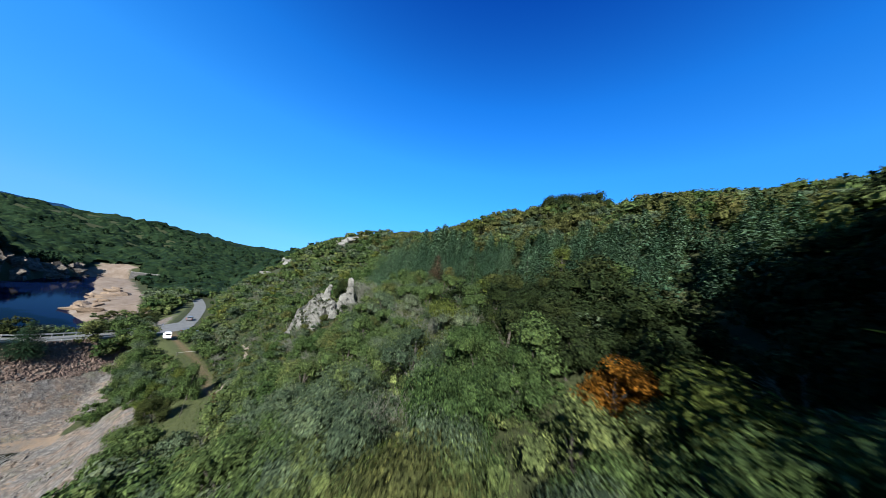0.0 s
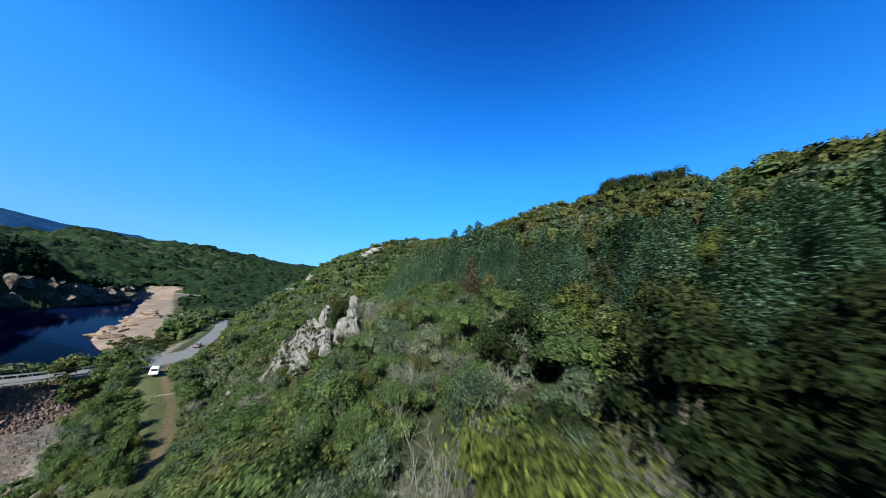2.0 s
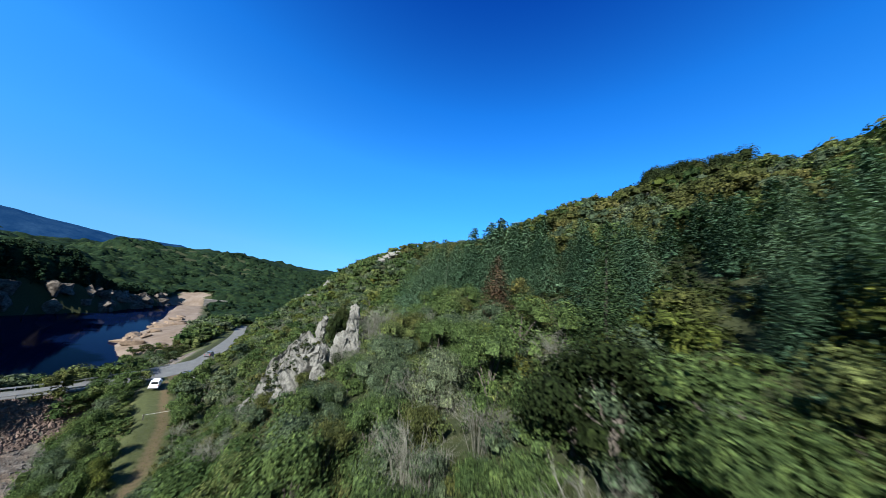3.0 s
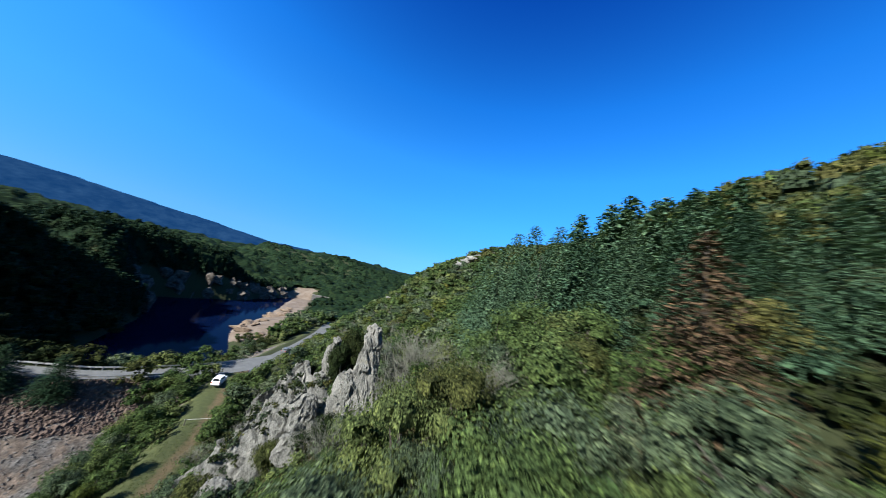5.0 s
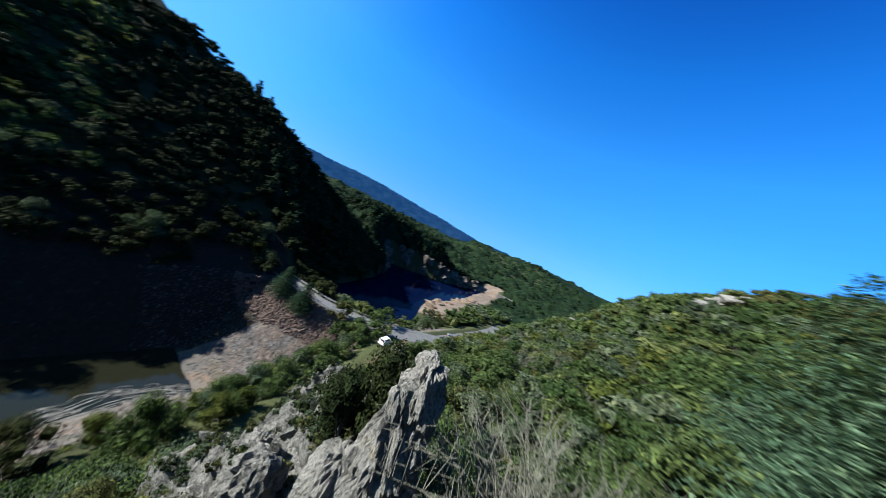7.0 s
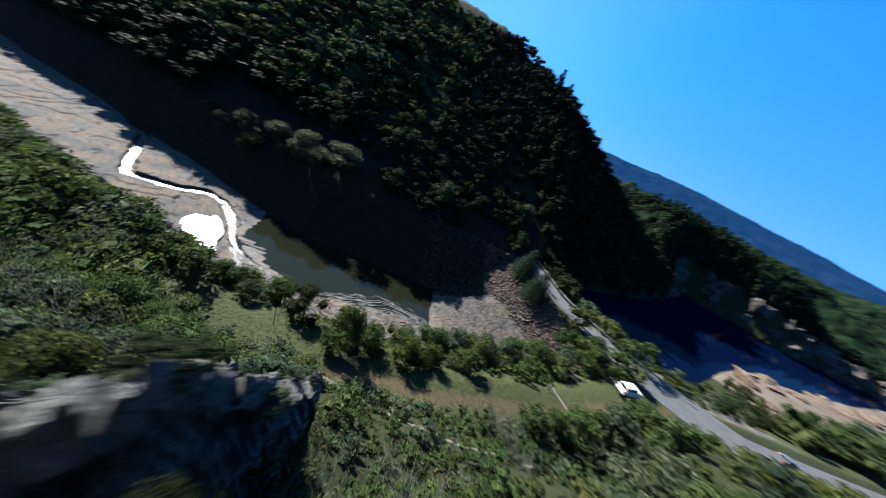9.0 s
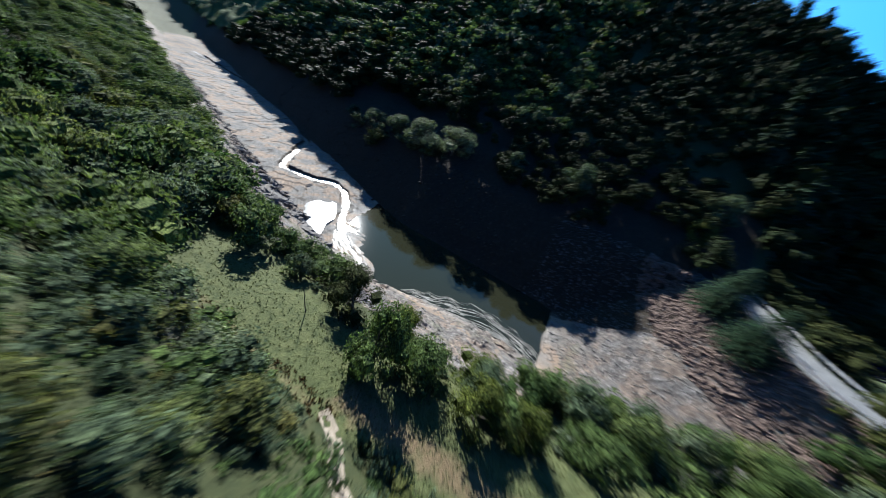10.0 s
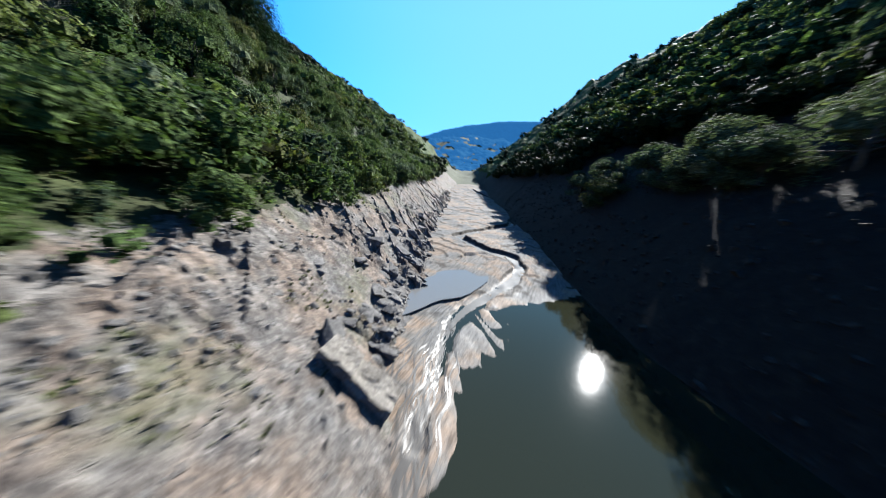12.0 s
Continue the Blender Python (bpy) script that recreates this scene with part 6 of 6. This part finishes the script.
# ---- shrubs and trees that stand alone ----
SINGLE = [
    ("shrub", 1, LEAF, -43.2, 45.6, 4.6, 1.15, "rounded bright-green shrub beside the meadow"),
    ("shrub", 2, LEAF_DARK, -44.2, 51.2, 4.8, 1.0, "dark rounded ivy-green shrub on the bank edge"),
    ("shrub", 0, LEAF, -44.8, 58.0, 7.2, 0.62, "dense green ash tree casting a long shadow"),
    ("shrub", 1, LEAF_YELLOW, -48.2, 54.0, 3.6, 0.95, "yellow-green rounded willow shrub"),
    ("shrub", 0, LEAF, -48.6, 58.8, 4.6, 1.1, "green willow shrub on the bank edge"),
    ("shrub", 1, LEAF_YELLOW, -53.4, 60.0, 4.0, 1.15, "yellow-green rounded willow shrub"),
    ("shrub", 2, LEAF_YELLOW, -50.6, 63.4, 3.8, 1.0, "yellow-green rounded willow shrub"),
    ("shrub", 0, LEAF_YELLOW, -53.6, 65.0, 3.8, 1.0, "yellow-green rounded willow shrub"),
    ("shrub", 2, LEAF, -58.1, 62.3, 5.1, 0.9, "broad green willow at the bank"),
    ("shrub", 0, LEAF, -63.1, 65.3, 6.1, 0.9, "broad green willow at the bank"),
    ("shrub", 2, LEAF_GREY, -66.9, 67.9, 6.2, 0.9, "broad grey-green willow at the bank"),
    ("shrub", 0, LEAF, -71.3, 72.3, 6.6, 0.9, "broad green willow at the bank"),
    ("shrub", 2, LEAF, -75.9, 74.9, 6.6, 0.9, "broad green willow at the bank"),
    ("shrub", 1, LEAF_GREY, -60.9, 64.5, 6.1, 0.9, "broad grey-green willow at the bank"),
    ("shrub", 0, LEAF, -64.5, 68.7, 6.1, 0.9, "broad green willow at the bank"),
    ("shrub", 0, LEAF_GREY, -69.0, 70.7, 6.1, 0.9, "broad grey-green willow at the bank"),
    ("shrub", 1, LEAF, -73.0, 75.5, 6.8, 0.9, "tall green willow beside the car park"),
    ("shrub", 0, LEAF_GREY, -77.7, 78.3, 7.0, 0.9, "tall grey-green willow beside the car park"),
    ("broadleaf_tree", 0, LEAF, -81.6, 83.0, 6.4, 1.2, "green tree beside the parked van"),
    ("broadleaf_tree", 2, LEAF, -86.4, 82.4, 6.0, 1.2, "green tree on the embankment shoulder"),
    ("spruce_tree", 1, NEEDLE_DARK, -91.0, 67.0, 8.6, 1.75, "broad dark conifer on the embankment crest"),
    ("spruce_tree", 0, NEEDLE_DARK, -96.5, 61.0, 9.0, 1.75, "broad dark conifer on the embankment crest"),
    ("broadleaf_tree", 0, LEAF_DARK, -103.0, 54.0, 7.6, 1.15, "bushy dark tree on the embankment crest"),
    ("broadleaf_tree", 5, LEAF_YELLOW, 1.2, 27.6, 6.8, 0.95, "bright yellow-green ash tree standing over the woods"),
    ("broadleaf_tree", 0, LEAF_ORANGE, 11.6, 17.0, 4.8, 1.15, "orange-brown autumn tree among the green woods"),
    ("broadleaf_tree", 3, LEAF_ORANGE, 13.2, 18.4, 4.2, 1.1, "orange-brown autumn tree among the green woods"),
    ("broadleaf_tree", 2, LEAF_YELLOW, 20.4, 45.0, 6.5, 1.1, "bright yellow-green ash tree standing over the woods"),
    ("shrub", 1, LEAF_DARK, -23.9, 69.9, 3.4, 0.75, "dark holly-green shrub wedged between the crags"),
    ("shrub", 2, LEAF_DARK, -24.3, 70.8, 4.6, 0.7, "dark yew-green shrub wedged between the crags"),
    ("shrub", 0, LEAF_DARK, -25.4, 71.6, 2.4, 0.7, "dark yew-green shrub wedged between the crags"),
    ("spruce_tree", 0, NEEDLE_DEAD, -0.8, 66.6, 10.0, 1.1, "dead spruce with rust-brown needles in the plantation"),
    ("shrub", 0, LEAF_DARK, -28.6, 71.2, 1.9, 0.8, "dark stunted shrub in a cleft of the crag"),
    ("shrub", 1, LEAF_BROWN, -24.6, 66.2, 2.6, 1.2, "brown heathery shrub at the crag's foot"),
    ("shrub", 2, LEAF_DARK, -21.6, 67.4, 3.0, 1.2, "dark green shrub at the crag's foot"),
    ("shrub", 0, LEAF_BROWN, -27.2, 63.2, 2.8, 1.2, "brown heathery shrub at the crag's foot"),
    ("shrub", 1, LEAF, -30.4, 61.6, 3.0, 1.2, "green shrub at the crag's foot"),
    ("shrub", 2, LEAF_GREY, -19.0, 66.6, 2.6, 1.2, "grey-green shrub beside the crag"),
    ("spruce_tree", 2, NEEDLE, -16.4, 87.5, 13.2, 1.0, "tall blue-green spruce standing above the plantation"),
    ("spruce_tree", 3, NEEDLE, -14.7, 92.9, 15.2, 1.0, "tall blue-green spruce standing above the plantation"),
    ("spruce_tree", 2, NEEDLE, -18.5, 92, 11.6, 1.0, "tall blue-green spruce standing above the plantation"),
    ("spruce_tree", 3, NEEDLE, -12, 84, 10.8, 1.0, "tall blue-green spruce standing above the plantation"),
    ("spruce_tree", 3, NEEDLE, -20.5, 96, 10.4, 1.0, "tall blue-green spruce standing above the plantation"),
    ("spruce_tree", 2, NEEDLE, -10, 80.5, 10, 1.0, "tall blue-green spruce standing above the plantation"),
    ("spruce_tree", 2, NEEDLE, -12.5, 90, 12, 1.0, "tall blue-green spruce standing above the plantation"),
    ("bare_bush", 1, TWIG, -19.4, 74.4, 6.6, 1.15, "pale leafless bush with tangled dead twigs"),
    ("bare_bush", 2, TWIG, -18.6, 75.2, 6.1, 1.15, "pale leafless bush with tangled dead twigs"),
    ("bare_bush", 0, TWIG, -20.4, 75.0, 6.8, 1.05, "pale leafless bush with tangled dead twigs"),
    ("bare_bush", 0, TWIG, -17.2, 68.4, 4.8, 1.3, "pale leafless bush with tangled dead twigs"),
    ("bare_bush", 1, TWIG, -15.4, 69.6, 4.4, 1.3, "pale leafless bush with tangled dead twigs"),
    ("bare_bush", 2, TWIG, -18.6, 65.2, 4.0, 1.3, "pale leafless bush with tangled dead twigs"),
    ("shrub", 2, LEAF_GREY, -18.9, 74.9, 3.4, 1.1, "grey-green broom growing through a dead bush"),
    ("shrub", 0, LEAF_GREY, -92.6, 31.2, 6.0, 1.2, "lone sunlit grey-green tree on the dark slope"),
    ("shrub", 1, LEAF_BROWN, -58.5, -9.0, 4.4, 1.3, "reddish-brown autumn bush on the bank's rim"),
    ("broadleaf_tree", 2, LEAF_GREY, -111.0, 49.0, 7.0, 1.1, "pale grey-green tree at the embankment's end"),
    ("shrub", 2, LEAF_YELLOW, -106.6, 49.6, 4.4, 1.1, "yellow-green bush at the embankment's end"),
]
# the row of trees along the shaded bank's rim
for k, (s, v, h) in enumerate(((-58.4, 12, 3.8), (-56.0, 17, 4.4), (-57.2, 22.5, 5.2), (-54.6, 27, 4.2), (-56.2, 32.5, 6.6), (-53.8, 37, 4.8), (-55.2, 41.5, 7.6), (-52.6, 45.5, 6.0), (-54.2, 50, 7.8), (-57.5, 65, 4.4))):
    SINGLE.append(("shrub", k % 3, LEAF_GREY, *plan(s, v), 0.85 * h, 1.5, "sunlit grey-green rounded tree on the shaded bank's rim"))
for i, (kind, var, mat, x, y, h, wide, label) in enumerate(SINGLE):
    z = ground_at(x, y)
    if -29 < x < -28 and 71 < y < 72:
        z = 43.7
    if -25.5 < x < -23.5 and 69 < y < 72:
        z = 45.6
    tree_thing(kind, var, mat, stand(x, y, z - 0.25, h, i * 2.4, wide), label, "")
sap = tagged(new("sapling"), "thin bare sapling on the meadow", "tree")
part("stem", mesh_object("stem", *tube([(0, 0, 0), (0.05, 0, 1.6), (0.02, 0.05, 3.0)], [0.045, 0.035, 0.01]), [BARK]), sap)
sap.location = (-40.4, 52.0, ground_at(-40.4, 52.0) - 0.05)
# pines on the skyline
rngP = random.Random(9)
for i in range(24):
    t = rngP.random()
    x, y = 46 + 24 * t + rngP.uniform(-4, 4), 126 - 12 * t + rngP.uniform(-4, 4)
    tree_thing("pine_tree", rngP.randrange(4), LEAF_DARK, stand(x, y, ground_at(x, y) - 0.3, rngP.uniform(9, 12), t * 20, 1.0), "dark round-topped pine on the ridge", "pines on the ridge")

# ---- road furniture and vehicles ----
def box_mesh(name, sx, sy, sz, mat, bevel=0.03, shape=None):
    bm = bmesh.new()
    bmesh.ops.create_cube(bm, size=1.0)
    for v in bm.verts:
        v.co = Vector((v.co.x * sx, v.co.y * sy, v.co.z * sz))
        if shape:
            v.co = shape(v.co)
    bmesh.ops.bevel(bm, geom=list(bm.edges), offset=bevel, segments=2, affect="EDGES")
    me = bpy.data.meshes.new(name)
    bm.to_mesh(me)
    bm.free()
    me.materials.append(mat)
    return me


def flat_paint(name, col, rough=0.3, metal=0.0):
    m, nodes, links, p = material(name, rough, 0.5)
    p.inputs["Metallic"].default_value = metal
    nt = m.node_tree
    links.new(mix_col(nt, 1.0, col, ramp(nt, noise_tex(nt, 2.5), [(0.3, (0.9, 0.9, 0.9)), (0.7, (1.05, 1.05, 1.05))]), "MULTIPLY"), p.inputs["Base Color"])
    return m


WHITE_PAINT, BLACK_PAINT, GREY_PAINT = flat_paint("white_paint", (0.8, 0.8, 0.8)), flat_paint("black_paint", (0.02, 0.02, 0.022)), flat_paint("dark_grey_paint", (0.08, 0.085, 0.09))
TYRE, GLASS, STEEL = flat_paint("tyre_rubber", (0.02, 0.02, 0.02), 0.8), flat_paint("dark_glass", (0.01, 0.012, 0.014), 0.05), flat_paint("galvanised_steel", (0.5, 0.5, 0.5), 0.4, 0.8)
GREY_POLE = flat_paint("weathered_white_paint", (0.3, 0.3, 0.28), 0.6)
RED_GLASS = flat_paint("red_lamp", (0.4, 0.02, 0.02), 0.2)
LAMP_GLASS = flat_paint("clear_lamp", (0.6, 0.6, 0.6), 0.1)


def wheel_mesh(r, w, mat):
    bm = bmesh.new()
    bmesh.ops.create_cone(bm, cap_ends=True, segments=20, radius1=r, radius2=r, depth=w)
    bmesh.ops.bevel(bm, geom=[e for e in bm.edges if len({round(v.co.z, 3) for v in e.verts}) == 1], offset=0.04, segments=2, affect="EDGES")
    me = bpy.data.meshes.new("tyre")
    bm.to_mesh(me)
    bm.free()
    me.materials.append(mat)
    return me


def vehicle(name, x, y, z, turn, L, W, H, paint, label, van):
    root = tagged(new(name), label, "car")
    root.matrix_basis = pose(x, y, z, 0, 0, turn)
    low = H * 0.52
    body = part("body", box_mesh("body", L, W, low, paint, 0.09, lambda c: Vector((c.x * (0.97 if c.z > 0 else 1), c.y * (0.96 if c.z > 0 else 1), c.z))), root)
    body.location = (0, 0, 0.28 + low / 2)
    cl, ch = (L * 0.74, H - low - 0.2) if van else (L * 0.55, H - low - 0.24)
    cx = -L * 0.11 if van else -L * 0.05
    front, rear = (0.72, 0.97) if van else (0.6, 0.78)
    cabin = part("cabin", box_mesh("cabin", cl, W * 0.93, ch, paint, 0.07, lambda c: Vector((c.x * ((front if c.x > 0 else rear) if c.z > 0 else 1), c.y * (0.84 if c.z > 0 else 1), c.z))), root)
    cabin.location = (cx, 0, 0.28 + low + ch / 2 - 0.02)
    for k, nm in ((1, "windscreen"), (-1, "rear_window")):
        f = front if k > 0 else rear
        g = part(nm, box_mesh(nm, 0.03, W * 0.72, ch * 0.74, GLASS, 0.008, lambda c: Vector((c.x, c.y * (0.9 if c.z > 0 else 1), c.z))), root, "dark tinted glass")
        g.matrix_basis = pose(cx + k * (cl / 2) * (1 + f) / 2 + k * 0.008, 0, 0.28 + low + ch / 2, 0, -k * math.degrees(math.atan2(cl / 2 * (1 - f), ch)), 0)
    for k in (-1, 1):
        g = part("side_window", box_mesh("side_window", cl * 0.62, 0.03, ch * 0.6, GLASS, 0.008, lambda c: Vector((c.x * (0.82 if c.z > 0 else 1), c.y, c.z))), root, "dark tinted glass")
        g.matrix_basis = pose(cx - 0.03, k * W * 0.93 / 2 * 0.925, 0.28 + low + ch / 2, k * math.degrees(math.atan2(W * 0.93 / 2 * 0.16, ch)), 0, 0)
        for a in (-1, 1):
            w = part("wheel", wheel_mesh(0.33, 0.22, TYRE), root)
            w.matrix_basis = pose(a * L * 0.31, k * (W / 2 - 0.1), 0.33, 90, 0, 0)
            rim = part("rim", wheel_mesh(0.2, 0.235, STEEL), w, "grey steel rim")
        h = part("headlight", box_mesh("headlight", 0.06, 0.32, 0.18, LAMP_GLASS, 0.02), root)
        h.location = (L / 2 - 0.02, k * W * 0.34, 0.28 + low * 0.68)
        h = part("tail_light", box_mesh("tail_light", 0.06, 0.2, 0.3, RED_GLASS, 0.02), root)
        h.location = (-L / 2 + 0.02, k * W * 0.4, 0.28 + low * 0.7)
        m = part("mirror", box_mesh("mirror", 0.12, 0.2, 0.16, paint, 0.03), root)
        m.location = (cx + cl / 2 - 0.1, k * (W / 2 + 0.08), 0.28 + low + 0.08)
    for k, nm in ((1, "front_bumper"), (-1, "rear_bumper")):
        b = part(nm, box_mesh(nm, 0.16, W * 0.96, 0.24, GREY_PAINT, 0.05), root)
        b.location = (k * (L / 2 - 0.01), 0, 0.42)
    return root


gz = ROAD_Z + 0.07
vehicle("van", -80.3, 89.2, gz - 0.02, 137, 4.2, 1.8, 1.8, WHITE_PAINT, "white van parked on the gravel beside the road", True)
vehicle("car", -81.5, 98.4, gz, 20, 4.3, 1.78, 1.5, BLACK_PAINT, "black estate car parked beside the road", False)
vehicle("car", -98.6, 117.0, gz, 125, 4.2, 1.76, 1.5, GREY_PAINT, "dark grey car standing on the road bend", False)


def barrier(line, side, label):
    """Road barrier: steel posts with a rail along them."""
    root = tagged(new("guard_rail"), label, "guard rail")
    pts = []
    for i, p in enumerate(line):
        d = Vector(line[min(i + 1, len(line) - 1)]) - Vector(line[max(i - 1, 0)])
        d.normalize()
        pts.append((p[0] - d.y * side, p[1] + d.x * side, ROAD_Z + 0.62))
    verts, faces = [], []
    for x, y, z in pts:
        verts += [(x, y, z - 0.16), (x, y, z + 0.16), (x + 0.06, y + 0.03, z + 0.16), (x + 0.06, y + 0.03, z - 0.16)]
    for i in range(len(pts) - 1):
        for k in range(4):
            faces.append([4 * i + k, 4 * i + 4 + k, 4 * i + 4 + (k + 1) % 4, 4 * i + (k + 1) % 4])
    part("rail", mesh_object("rail", verts, faces, [STEEL]), root)
    post = box_mesh("post", 0.12, 0.12, 1.1, STEEL, 0.01)
    for x, y, z in pts[::2]:
        part("post", post, root).location = (x + 0.02, y, ROAD_Z + 0.2)
    return root


barrier(ROAD[6:52], 2.9, "galvanised steel guard rail along the embankment road")
barrier(ROAD[6:40], -2.9, "galvanised steel guard rail along the embankment road")
gate = tagged(new("pole_barrier"), "weathered white pole barrier across the meadow track", "barrier")
gz0 = ground_at(-67.0, 79.0)
gate.matrix_basis = pose(-67.0, 79.0, gz0, 0, 0, 62)
part("pole", mesh_object("pole", *tube([(-0.2, 0, 1.0), (4.2, 0, 1.0)], [0.04, 0.04], 8), [GREY_POLE]), gate)
for k in (0, 4.0):
    part("post", box_mesh("post", 0.16, 0.16, 1.3, BARK, 0.02), gate).location = (k, 0, 0.5)
# the wall at the head of the lake
wall = tagged(new("dam_wall"), "low grey masonry wall at the lake's far end", "wall")
wx, wy = -290.0, 290.0
wall.matrix_basis = pose(wx, wy, LAKE - 1, 0, 0, 47)
for k in range(6):
    w = part("wall_section", box_mesh("wall_section", 6.4, 2.4, 9.0, STONE, 0.08, lambda c: Vector((c.x, c.y * (0.6 if c.z > 0 else 1), c.z))), wall)
    w.location = (k * 6.42 - 16, 0, 4.5)
cap = part("coping", box_mesh("coping", 38.8, 1.8, 0.5, CONCRETE, 0.06), wall)
cap.location = (0, 0, 9.25)
# the trodden path down the slope
PATH_EARTH = speckled("trodden_earth", [(0.3, (0.1, 0.084, 0.062)), (0.7, (0.16, 0.138, 0.11))], 1.2, 0.95, 9, 0.4, 0.04)
track = smooth_line([(-41.2, 60.6), (-41.7, 62.6), (-41.6, 65.2), (-42.9, 68.8), (-45, 73), (-48.5, 78), (-53, 83)], 8)
strip("path", track, lambda t: 0.75, PATH_EARTH, "narrow trodden earth path beside the meadow", 0.07)["category"] = "path"
